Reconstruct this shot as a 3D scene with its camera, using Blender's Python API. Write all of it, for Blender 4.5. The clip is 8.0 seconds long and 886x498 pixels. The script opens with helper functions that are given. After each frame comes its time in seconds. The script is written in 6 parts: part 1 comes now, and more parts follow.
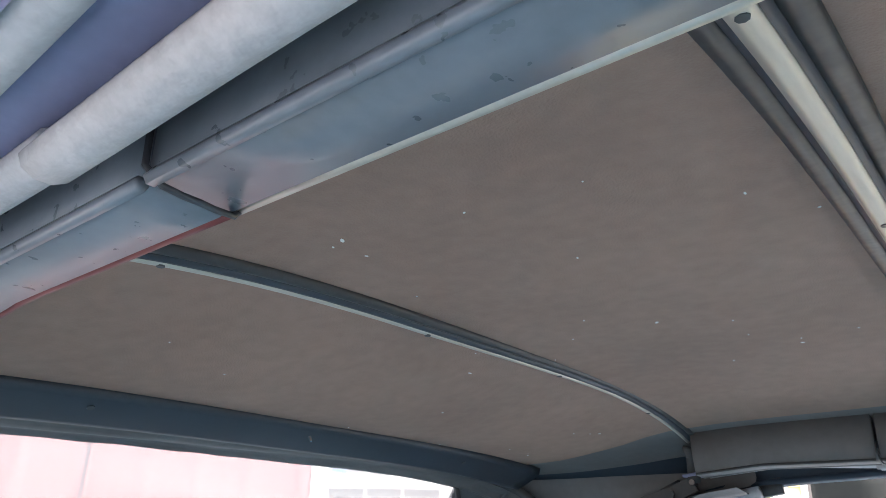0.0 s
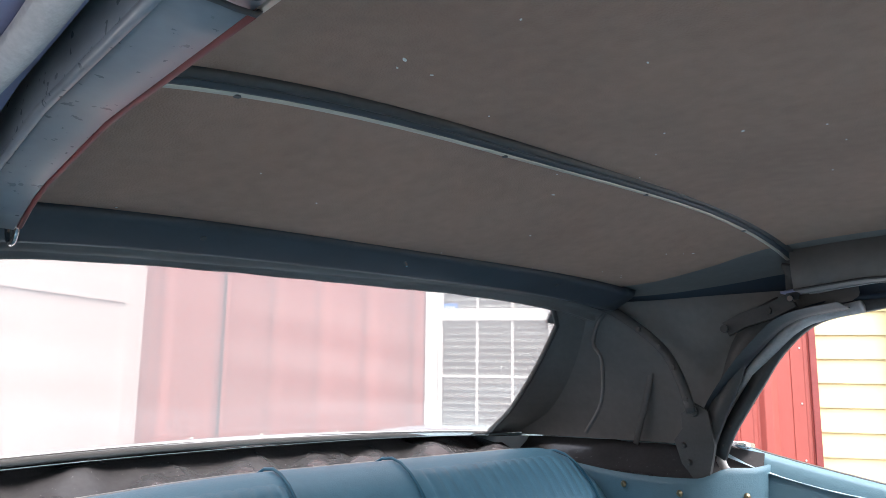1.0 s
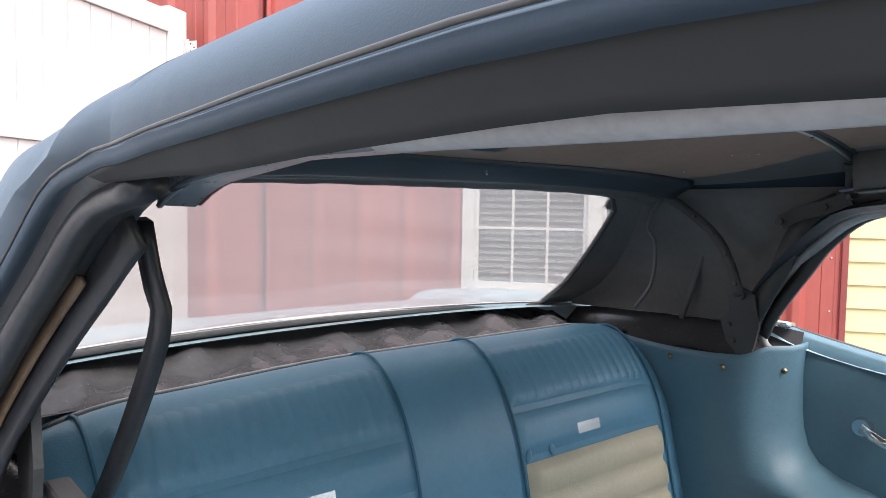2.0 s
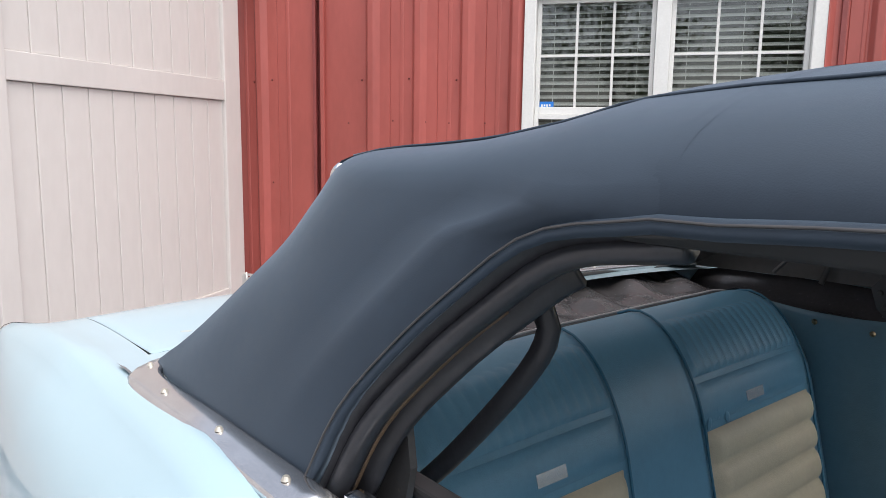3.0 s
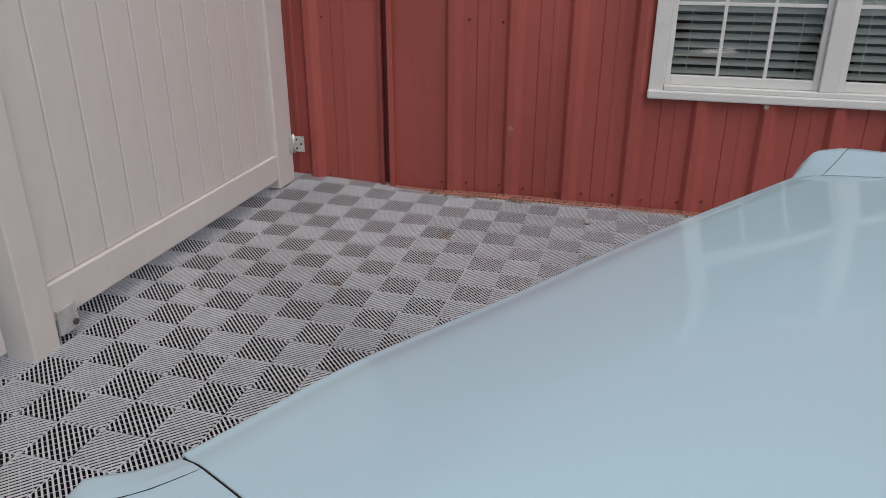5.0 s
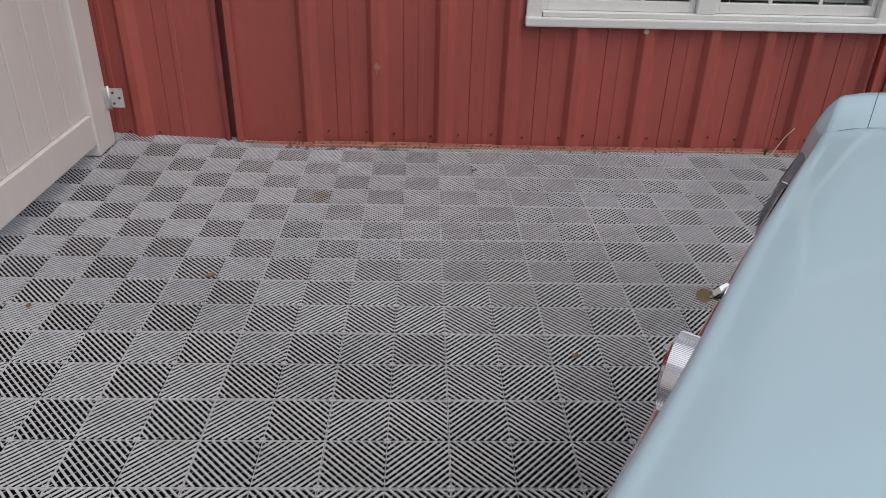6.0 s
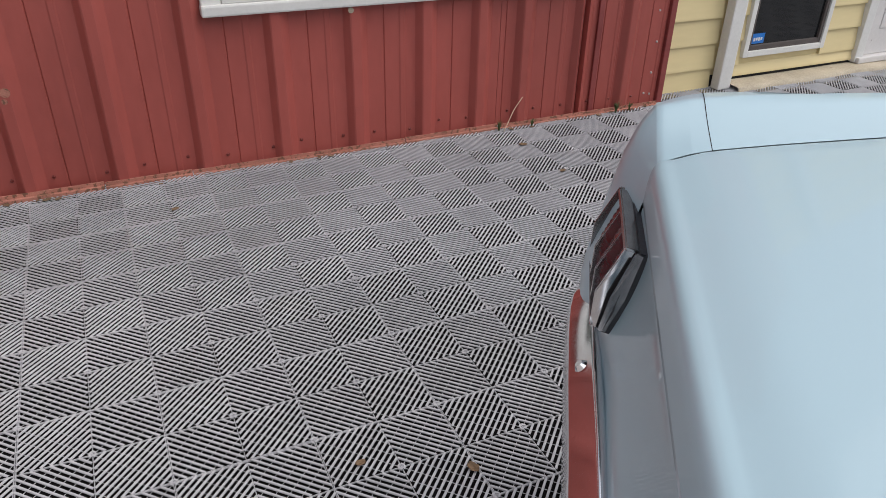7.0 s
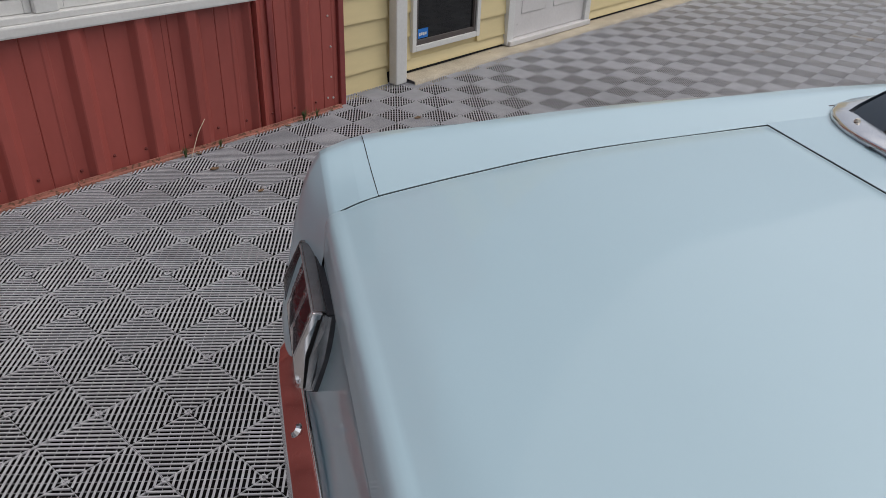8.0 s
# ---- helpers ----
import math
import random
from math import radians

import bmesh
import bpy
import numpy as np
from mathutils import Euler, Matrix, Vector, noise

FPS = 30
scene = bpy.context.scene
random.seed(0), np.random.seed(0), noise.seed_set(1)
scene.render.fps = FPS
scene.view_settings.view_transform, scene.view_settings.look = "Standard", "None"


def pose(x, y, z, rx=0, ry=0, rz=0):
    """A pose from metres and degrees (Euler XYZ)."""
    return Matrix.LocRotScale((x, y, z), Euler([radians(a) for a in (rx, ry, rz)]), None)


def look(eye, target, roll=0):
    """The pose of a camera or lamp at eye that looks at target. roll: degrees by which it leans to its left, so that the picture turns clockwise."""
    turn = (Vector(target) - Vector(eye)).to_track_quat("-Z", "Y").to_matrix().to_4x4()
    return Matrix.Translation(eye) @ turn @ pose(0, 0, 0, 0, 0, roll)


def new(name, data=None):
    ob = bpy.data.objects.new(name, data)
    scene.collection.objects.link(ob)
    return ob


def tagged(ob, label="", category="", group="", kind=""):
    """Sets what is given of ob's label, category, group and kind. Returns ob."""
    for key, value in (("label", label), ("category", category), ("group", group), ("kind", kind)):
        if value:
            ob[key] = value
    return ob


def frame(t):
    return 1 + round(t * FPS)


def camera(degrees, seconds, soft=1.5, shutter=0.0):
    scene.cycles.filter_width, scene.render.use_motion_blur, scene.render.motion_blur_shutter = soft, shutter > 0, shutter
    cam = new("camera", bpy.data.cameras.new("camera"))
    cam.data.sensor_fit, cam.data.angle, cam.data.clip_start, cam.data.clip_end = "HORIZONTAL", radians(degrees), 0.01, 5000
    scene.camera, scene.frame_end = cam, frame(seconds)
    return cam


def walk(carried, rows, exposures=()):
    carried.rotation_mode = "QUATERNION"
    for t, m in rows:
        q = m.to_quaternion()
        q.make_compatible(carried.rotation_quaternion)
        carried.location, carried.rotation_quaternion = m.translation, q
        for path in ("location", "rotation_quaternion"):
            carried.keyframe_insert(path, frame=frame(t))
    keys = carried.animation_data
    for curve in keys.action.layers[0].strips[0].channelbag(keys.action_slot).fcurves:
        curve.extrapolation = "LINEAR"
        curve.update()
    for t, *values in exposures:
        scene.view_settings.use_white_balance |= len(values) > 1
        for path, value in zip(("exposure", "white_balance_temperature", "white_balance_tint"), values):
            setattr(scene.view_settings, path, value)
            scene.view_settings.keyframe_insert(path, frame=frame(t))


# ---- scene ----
cam = camera(62.7, 8.0, soft=0.55)
PATH = [
    (0, (0.126, -0.028, 1.108), (-0.029, 1.823, 1.852), 1.2),
    (0.5, (0.153, -0.014, 1.088), (-0.207, 1.868, 1.661), 1.0),
    (1, (0.159, -0.032, 1.084), (-0.297, 1.888, 1.409), 0.7),
    (1.2, (0.152, -0.04, 1.086), (-0.327, 1.889, 1.309), 0.7),
    (2.3, (0.058, -0.177, 1.214), (-0.466, 1.743, 1.013), 0.9),
    (2.5, (0.019, -0.209, 1.224), (-0.513, 1.705, 0.99), 0.7),
    (3, (-0.199, -0.235, 1.254), (-0.733, 1.669, 0.952), 0.8),
    (3.5, (-0.448, -0.104, 1.288), (-0.98, 1.789, 0.925), 0.6),
    (4, (-0.716, 0.160, 1.255), (-1.241, 2.036, 0.801), 0.9),
    (4.2, (-0.742, 0.247, 1.302), (-1.296, 2.093, 0.772), 0.5),
    (5.3, (-1.192, 0.672, 1.308), (-1.558, 2.446, 0.459), 0.7),
    (5.5, (-1.285, 0.759, 1.300), (-1.547, 2.531, 0.410), 1.0),
    (6, (-1.446, 0.935, 1.273), (-1.386, 2.691, 0.318), 1.6),
    (6.5, (-1.441, 1.199, 1.225), (-1.031, 2.892, 0.242), 1.8),
    (7, (-1.327, 1.536, 1.213), (-0.587, 3.095, 0.202), 1.3),
    (7.5, (-1.249, 1.666, 1.246), (-0.182, 3.023, 0.237), 1.7),
    (8, (-1.242, 1.560, 1.279), (0.081, 2.672, 0.273), 2.4),
]
EXPOSURES = [(0.0, 2.93), (0.5, 2.56), (1.2, 2.27), (2.3, 1.66), (2.6, 1.48), (3.0, 0.95), (3.5, 0.55), (4.2, 0.22), (5.3, -0.12), (6.0, 0.04), (7.0, 0.25), (7.5, 0.14), (8.0, -0.16)]
walk(cam, [(t, look(e, g, r)) for t, e, g, r in PATH], EXPOSURES)

# ---------------------------------------------------------------- world and light
world = bpy.data.worlds.new("overcast_sky")
world.use_nodes = True
scene.world = world
wn, wl = world.node_tree.nodes, world.node_tree.links
sky = wn.new("ShaderNodeTexSky")
sky.sky_type, sky.sun_disc = "NISHITA", False
sky.sun_elevation, sky.sun_rotation = radians(63), radians(130)
sky.air_density, sky.dust_density = 1.0, 4.0
grey = wn.new("ShaderNodeHueSaturation")
grey.inputs["Saturation"].default_value = 0.48
wl.new(sky.outputs[0], grey.inputs["Color"])
wl.new(grey.outputs[0], wn["Background"].inputs["Color"])
wn["Background"].inputs["Strength"].default_value = 0.15
sun = new("sun", bpy.data.lights.new("sun", "SUN"))
sun.data.energy, sun.data.angle, sun.data.color = 0.95, radians(100), (1.0, 0.985, 0.965)
sun.matrix_world = look((3.9, -3.3, 10), (0, 0, 0))

# ---------------------------------------------------------------- materials


def mat(name, base, rough=0.5, metal=0.0, vary=0.12, scale=6.0, bump=0.0, bscale=60.0, fine=0.06, coat=0.0,
        spots=None, spot_scale=30.0, spot_at=0.68, per_piece=0.0, coords="Object", stretch=(1, 1, 1), spec=0.5, even=False):
    m = bpy.data.materials.new(name)
    m.use_nodes = True
    n, l = m.node_tree.nodes, m.node_tree.links
    b = n["Principled BSDF"]
    b.inputs["Roughness"].default_value, b.inputs["Metallic"].default_value = rough, metal
    b.inputs["Coat Weight"].default_value = coat
    b.inputs["Coat Roughness"].default_value = 0.045
    b.inputs["Specular IOR Level"].default_value = spec
    tc = n.new("ShaderNodeTexCoord")
    mp = n.new("ShaderNodeMapping")
    mp.inputs["Scale"].default_value = stretch
    place = n.new("ShaderNodeNewGeometry").outputs["Position"] if coords == "World" else tc.outputs[coords]
    l.new(place, mp.inputs["Vector"])
    big, small = n.new("ShaderNodeTexNoise"), n.new("ShaderNodeTexNoise")
    big.inputs["Scale"].default_value, big.inputs["Detail"].default_value = scale, 5
    small.inputs["Scale"].default_value, small.inputs["Detail"].default_value = scale * 14, 3
    l.new(mp.outputs[0], big.inputs["Vector"])
    l.new(mp.outputs[0], small.inputs["Vector"])
    add = n.new("ShaderNodeMath")
    add.operation = "MULTIPLY_ADD"
    add.inputs[1].default_value = fine / max(vary, 0.001)
    l.new(small.outputs[0], add.inputs[0])
    l.new(big.outputs[0], add.inputs[2])
    rng = n.new("ShaderNodeMapRange")
    mid = 0.5 + 0.5 * fine / max(vary, 0.001)
    rng.inputs["From Min"].default_value, rng.inputs["From Max"].default_value = mid - 0.3, mid + 0.3
    rng.inputs["To Min"].default_value, rng.inputs["To Max"].default_value = 1 - vary, 1 + vary
    l.new(add.outputs[0], rng.inputs["Value"])
    tint = n.new("ShaderNodeMix")
    tint.data_type, tint.blend_type = "RGBA", "MULTIPLY"
    tint.inputs[0].default_value = 1.0
    tint.inputs[6].default_value = (*base, 1)
    l.new(rng.outputs[0], tint.inputs[7])
    colour = tint.outputs[2]
    if per_piece:
        info = n.new("ShaderNodeObjectInfo")
        r2 = n.new("ShaderNodeMapRange")
        r2.inputs["To Min"].default_value, r2.inputs["To Max"].default_value = 1 - per_piece, 1 + per_piece
        l.new(info.outputs["Random"], r2.inputs["Value"])
        t2 = n.new("ShaderNodeMix")
        t2.data_type, t2.blend_type = "RGBA", "MULTIPLY"
        t2.inputs[0].default_value = 1.0
        l.new(colour, t2.inputs[6])
        l.new(r2.outputs[0], t2.inputs[7])
        colour = t2.outputs[2]
    if spots:
        sn = n.new("ShaderNodeTexNoise")
        sn.inputs["Scale"].default_value, sn.inputs["Detail"].default_value = spot_scale, 4
        l.new(place, sn.inputs["Vector"])
        sr = n.new("ShaderNodeMapRange")
        sr.inputs["From Min"].default_value, sr.inputs["From Max"].default_value = spot_at, spot_at + 0.06
        l.new(sn.outputs[0], sr.inputs["Value"])
        t3 = n.new("ShaderNodeMix")
        t3.data_type = "RGBA"
        l.new(sr.outputs[0], t3.inputs[0])
        l.new(colour, t3.inputs[6])
        t3.inputs[7].default_value = (*spots, 1)
        colour = t3.outputs[2]
    l.new(colour, b.inputs["Base Color"])
    rr = n.new("ShaderNodeMapRange")
    rr.inputs["To Min"].default_value, rr.inputs["To Max"].default_value = max(rough - 0.08, 0.01), min(rough + 0.08, 1)
    l.new(small.outputs[0], rr.inputs["Value"])
    if not even:
        l.new(rr.outputs[0], b.inputs["Roughness"])
    if bump:
        bn, bp = n.new("ShaderNodeTexNoise"), n.new("ShaderNodeBump")
        bn.inputs["Scale"].default_value, bn.inputs["Detail"].default_value = bscale, 3
        l.new(mp.outputs[0], bn.inputs["Vector"])
        bp.inputs["Strength"].default_value, bp.inputs["Distance"].default_value = bump, 0.004
        l.new(bn.outputs[0], bp.inputs["Height"])
        l.new(bp.outputs[0], b.inputs["Normal"])
    return m


def plain(name, base, rough=0.5, metal=0.0, alpha=1.0, transmission=0.0, ior=1.45):
    m = bpy.data.materials.new(name)
    m.use_nodes = True
    b = m.node_tree.nodes["Principled BSDF"]
    b.inputs["Base Color"].default_value = (*base, 1)
    b.inputs["Roughness"].default_value, b.inputs["Metallic"].default_value = rough, metal
    b.inputs["Transmission Weight"].default_value, b.inputs["IOR"].default_value = transmission, ior
    b.inputs["Alpha"].default_value = alpha
    return m


def clear_sheet(name, tint, haze, gloss=0.06):
    """Thin clear sheet: mostly see-through, a little haze, a mirror sheen at its face."""
    m = bpy.data.materials.new(name)
    m.use_nodes = True
    n, l = m.node_tree.nodes, m.node_tree.links
    n.remove(n["Principled BSDF"])
    tr, df, gl = n.new("ShaderNodeBsdfTransparent"), n.new("ShaderNodeBsdfTranslucent"), n.new("ShaderNodeBsdfGlossy")
    tr.inputs[0].default_value = (*tint, 1)
    df.inputs[0].default_value = (0.85, 0.85, 0.86, 1)
    gl.inputs["Roughness"].default_value = 0.02
    a, b = n.new("ShaderNodeMixShader"), n.new("ShaderNodeMixShader")
    a.inputs[0].default_value = haze
    l.new(tr.outputs[0], a.inputs[1])
    l.new(df.outputs[0], a.inputs[2])
    fr, mr = n.new("ShaderNodeFresnel"), n.new("ShaderNodeMath")
    fr.inputs["IOR"].default_value = 1.45
    mr.operation, mr.inputs[1].default_value = "MULTIPLY", gloss / 0.04
    l.new(fr.outputs[0], mr.inputs[0])
    l.new(mr.outputs[0], b.inputs[0])
    l.new(a.outputs[0], b.inputs[1])
    l.new(gl.outputs[0], b.inputs[2])
    l.new(b.outputs[0], n["Material Output"].inputs["Surface"])
    return m


PAINT = mat("pale_blue_paint", (0.385, 0.535, 0.605), 0.42, vary=0.02, fine=0.006, scale=1.2, coat=0.75, even=True)
CHROME = mat("chrome", (0.72, 0.72, 0.73), 0.09, metal=1.0, vary=0.05, scale=20, fine=0.03)
WORN_CHROME = mat("dull_chrome", (0.66, 0.65, 0.66), 0.17, metal=0.95, vary=0.10, scale=25, fine=0.08, spots=(0.36, 0.29, 0.25), spot_scale=90, spot_at=0.74)
CANVAS = mat("black_canvas", (0.031, 0.0455, 0.066), 0.62, spec=0.32, vary=0.12, scale=5, bump=0.06, bscale=900, fine=0.06)
sheen = CANVAS.node_tree.nodes["Principled BSDF"].inputs
sheen["Sheen Weight"].default_value, sheen["Sheen Roughness"].default_value = 0.26, 0.35
sheen["Sheen Tint"].default_value = (0.62, 0.80, 1.0, 1)
LINER = mat("brown_grey_liner", (0.375, 0.240, 0.187), 0.9, vary=0.14, scale=4, bump=0.3, bscale=500, fine=0.10, spots=(0.80, 0.77, 0.71), spot_scale=62, spot_at=0.785)
BLACK_VINYL = mat("black_vinyl", (0.058, 0.055, 0.056), 0.42, vary=0.2, scale=9, bump=0.5, bscale=25, fine=0.1)
GASKET = mat("black_gasket_rubber", (0.034, 0.035, 0.041), 0.36, vary=0.25, scale=11, bump=0.3, bscale=40, fine=0.15)
LINING = mat("charcoal_lining_cloth", (0.165, 0.158, 0.158), 0.6, vary=0.22, scale=5, bump=0.35, bscale=30, fine=0.1)
WELL = mat("wrinkled_black_well_vinyl", (0.085, 0.081, 0.086), 0.24, vary=0.22, scale=9, bump=0.6, bscale=22, fine=0.1)
TAN_BEAD = mat("worn_tan_bead", (0.17, 0.115, 0.075), 0.5, vary=0.4, scale=20, fine=0.2)
RAIL_PAINT = mat("slate_blue_rail_paint", (0.170, 0.192, 0.222), 0.30, vary=0.26, scale=9, fine=0.14, spots=(0.42, 0.37, 0.32), spot_scale=38, spot_at=0.76)
IRON = mat("black_painted_iron", (0.065, 0.064, 0.066), 0.45, vary=0.25, scale=14, fine=0.15, spots=(0.16, 0.13, 0.11), spot_scale=45, spot_at=0.71)
BOW_PAINT = mat("dark_slate_bow_paint", (0.040, 0.050, 0.066), 0.45, vary=0.2, scale=9, fine=0.1)
RUBBER = mat("grey_perished_rubber", (0.47, 0.45, 0.455), 0.75, vary=0.16, scale=16, bump=0.3, bscale=120, fine=0.12)
ALU = mat("brushed_aluminium", (0.60, 0.56, 0.49), 0.45, metal=0.7, vary=0.10, scale=30, fine=0.08, stretch=(1, 0.08, 1))
BLUE_VINYL = mat("blue_vinyl", (0.135, 0.300, 0.420), 0.34, vary=0.10, scale=7, bump=0.18, bscale=420, fine=0.05)
BLUE_TRIM = mat("pale_blue_vinyl", (0.122, 0.222, 0.285), 0.36, vary=0.12, scale=6, bump=0.16, bscale=380, fine=0.05)
BEIGE = mat("parchment_vinyl", (0.60, 0.52, 0.375), 0.45, vary=0.08, scale=8, bump=0.18, bscale=350, fine=0.05)
# Darker than CHROME: the lamp frame's dark reflections are put into this colour.
DIE_CAST = mat("reflection_darkened_casting", (0.30, 0.30, 0.305), 0.20, metal=0.85, vary=0.25, scale=40, fine=0.15)
TAG = plain("bright_metal_tag", (0.75, 0.75, 0.76), 0.25, 0.8)
REAR_GLASS = clear_sheet("clear_vinyl_window", (0.42, 0.398, 0.38), 0.18, 0.03)
LENS_RED = plain("red_lens", (0.13, 0.008, 0.013), 0.10)
TYRE = mat("tyre_rubber", (0.025, 0.025, 0.026), 0.8, vary=0.2, scale=20)
DARK = plain("dark_inside", (0.012, 0.012, 0.013), 0.9)
RED_WALL = mat("red_metal_siding", (0.324, 0.073, 0.060), 0.42, vary=0.20, scale=2.2, fine=0.07, bump=0.06, bscale=30, stretch=(1, 1, 0.35))
RED_TRIM = mat("dark_red_trim", (0.215, 0.045, 0.042), 0.45, vary=0.2, scale=5, fine=0.1)
RUST_TRIM = mat("faded_salmon_base_trim", (0.36, 0.15, 0.11), 0.7, vary=0.3, scale=14, fine=0.2, spots=(0.15, 0.075, 0.045), spot_scale=60, spot_at=0.54)
FENCE = mat("off_white_fence_vinyl", (0.60, 0.566, 0.545), 0.42, vary=0.045, scale=1.5, fine=0.03, stretch=(1, 1, 0.4))
WHITE = mat("white_frame_paint", (0.65, 0.645, 0.625), 0.4, vary=0.06, scale=6, fine=0.05)
BLIND = mat("white_blind_slat", (0.82, 0.82, 0.80), 0.5, vary=0.05, scale=5)
YELLOW = mat("pale_yellow_siding", (0.67, 0.555, 0.305), 0.5, vary=0.05, scale=2.5, fine=0.04, bump=0.1, bscale=160, stretch=(0.2, 1, 1), per_piece=0.03)
CONCRETE = mat("weathered_concrete", (0.43, 0.375, 0.285), 0.85, vary=0.22, scale=7, bump=0.6, bscale=90, fine=0.2, spots=(0.22, 0.17, 0.12), spot_scale=9, spot_at=0.68)
CANVAS_INSIDE = mat("indigo_canvas_inside", (0.235, 0.24, 0.38), 0.6, vary=0.15, scale=9, bump=0.2, bscale=60, fine=0.08)
# Near black: shade in the tile gaps is put into this colour; clods share it.
GROUND = mat("gap_shade_and_clod_black", (0.007, 0.0068, 0.0068), 0.95, spec=0.08, vary=0.3, scale=6, bump=0.5, bscale=40)
EARTH = mat("far_gravel_ground", (0.20, 0.185, 0.16), 0.95, vary=0.25, scale=0.8, bump=0.6, bscale=30)
TILE = mat("grey_plastic_floor_tile", (0.410, 0.412, 0.434), 0.7, spec=0.12, vary=0.16, scale=1.1, fine=0.12, coords="World", per_piece=0.07, spots=(0.30, 0.25, 0.19), spot_scale=2.3, spot_at=0.70)
PANE = clear_sheet("window_glass", (0.93, 0.95, 0.94), 0.0, 0.09)
BRASS = mat("worn_brass_key", (0.34, 0.27, 0.17), 0.35, metal=0.9, vary=0.3, scale=40)
ZINC = mat("zinc_hinge", (0.62, 0.61, 0.60), 0.4, metal=0.5, vary=0.2, scale=30, spots=(0.30, 0.10, 0.08), spot_scale=40, spot_at=0.66)
LEAF = mat("dry_leaf", (0.16, 0.10, 0.055), 0.8, vary=0.4, scale=30)
WEED = mat("green_weed", (0.075, 0.11, 0.035), 0.7, vary=0.4, scale=20)
STICKER = plain("blue_sticker", (0.02, 0.17, 0.55), 0.4)
SCREW_HEAD = plain("red_screw_head", (0.16, 0.035, 0.03), 0.4, 0.3)
DOOR_PAINT = mat("grey_white_door_paint", (0.60, 0.58, 0.57), 0.45, vary=0.07, scale=4, fine=0.05, spots=(0.27, 0.24, 0.22), spot_scale=11, spot_at=0.70)

# ---------------------------------------------------------------- shape helpers


def thing(name, m, label, category, group=""):
    ob = new(name)
    ob.empty_display_size = 0.1
    ob.matrix_world = m
    return tagged(ob, label, category, group)


def finish(name, me, material, parent, label="", smooth=False):
    if material:
        me.materials.append(material)
    if smooth:
        for p in me.polygons:
            p.use_smooth = True
    ob = new(name, me)
    if parent:
        ob.parent = parent
    return tagged(ob, label)


def part(name, bm, material, parent, label="", smooth=False):
    me = bpy.data.meshes.new(name)
    bmesh.ops.recalc_face_normals(bm, faces=bm.faces)
    bm.to_mesh(me)
    bm.free()
    return finish(name, me, material, parent, label, smooth)


def grid(name, pts, material, parent, label="", smooth=True, flip=False, skip=None, thick=0.0):
    """A sheet through rows of points; skip(i, j) leaves cells out; thick gives it a second face."""
    nu, nv = len(pts), len(pts[0])
    verts = [tuple(p) for row in pts for p in row]
    faces = []
    for i in range(nu - 1):
        for j in range(nv - 1):
            if skip and skip(i, j):
                continue
            f = (i * nv + j, (i + 1) * nv + j, (i + 1) * nv + j + 1, i * nv + j + 1)
            faces.append(f[::-1] if flip else f)
    me = bpy.data.meshes.new(name)
    me.from_pydata(verts, [], faces)
    ob = finish(name, me, material, parent, label, smooth)
    if thick:
        s = ob.modifiers.new("thickness", "SOLIDIFY")
        s.thickness, s.offset = thick, -1
        ob.modifiers.new("even_normals", "WEIGHTED_NORMAL")
    return ob


def box(bm, x0, x1, y0, y1, z0, z1, bevel=0.0):
    m = Matrix.LocRotScale(((x0 + x1) / 2, (y0 + y1) / 2, (z0 + z1) / 2), None, (abs(x1 - x0), abs(y1 - y0), abs(z1 - z0)))
    r = bmesh.ops.create_cube(bm, size=1, matrix=m)
    if bevel:
        edges = list({e for v in r["verts"] for e in v.link_edges})
        bmesh.ops.bevel(bm, geom=edges, offset=bevel, segments=2, affect="EDGES", profile=0.6)
    return r["verts"]


def boxed(name, material, parent, *dims, bevel=0.003, label=""):
    bm = bmesh.new()
    box(bm, *dims, bevel=bevel)
    return part(name, bm, material, parent, label)


def curve(points, n):
    """n + 1 points on a smooth line through the given ones, evenly by length of the chords."""
    p = np.array(points, float)
    ext = np.vstack([2 * p[0] - p[1], p, 2 * p[-1] - p[-2]])
    d = np.r_[0, np.cumsum(np.linalg.norm(np.diff(p, axis=0), axis=1))]
    out = []
    for s in np.linspace(0, d[-1], n + 1):
        k = min(int(np.searchsorted(d, s, side="right")) - 1, len(p) - 2)
        u = (s - d[k]) / max(d[k + 1] - d[k], 1e-9)
        a, b, c, e = ext[k], ext[k + 1], ext[k + 2], ext[k + 3]
        out.append(0.5 * (2 * b + (c - a) * u + (2 * a - 5 * b + 4 * c - e) * u * u + (3 * b - a - 3 * c + e) * u ** 3))
    return np.array(out)


def sweep(name, path, profile, material, parent, label="", up=(0, 0, 1), smooth=True, closed=True, caps=True):
    """Carries a flat profile (across, up) along a path."""
    bm = bmesh.new()
    path = [Vector(p) for p in path]
    rings = []
    for i, p in enumerate(path):
        t = (path[min(i + 1, len(path) - 1)] - path[max(i - 1, 0)]).normalized()
        side = t.cross(Vector(up))
        side.normalize()
        top = side.cross(t)
        rings.append([bm.verts.new(p + side * a + top * b) for a, b in profile])
    n = len(profile)
    for a, b in zip(rings, rings[1:]):
        for j in range(n if closed else n - 1):
            bm.faces.new((a[j], a[(j + 1) % n], b[(j + 1) % n], b[j]))
    if closed and caps:
        bm.faces.new(rings[0][::-1])
        bm.faces.new(rings[-1])
    return part(name, bm, material, parent, label, smooth)


def ring(r, n=8, sx=1.0, sy=1.0):
    return [(r * sx * math.cos(2 * math.pi * k / n), r * sy * math.sin(2 * math.pi * k / n)) for k in range(n)]


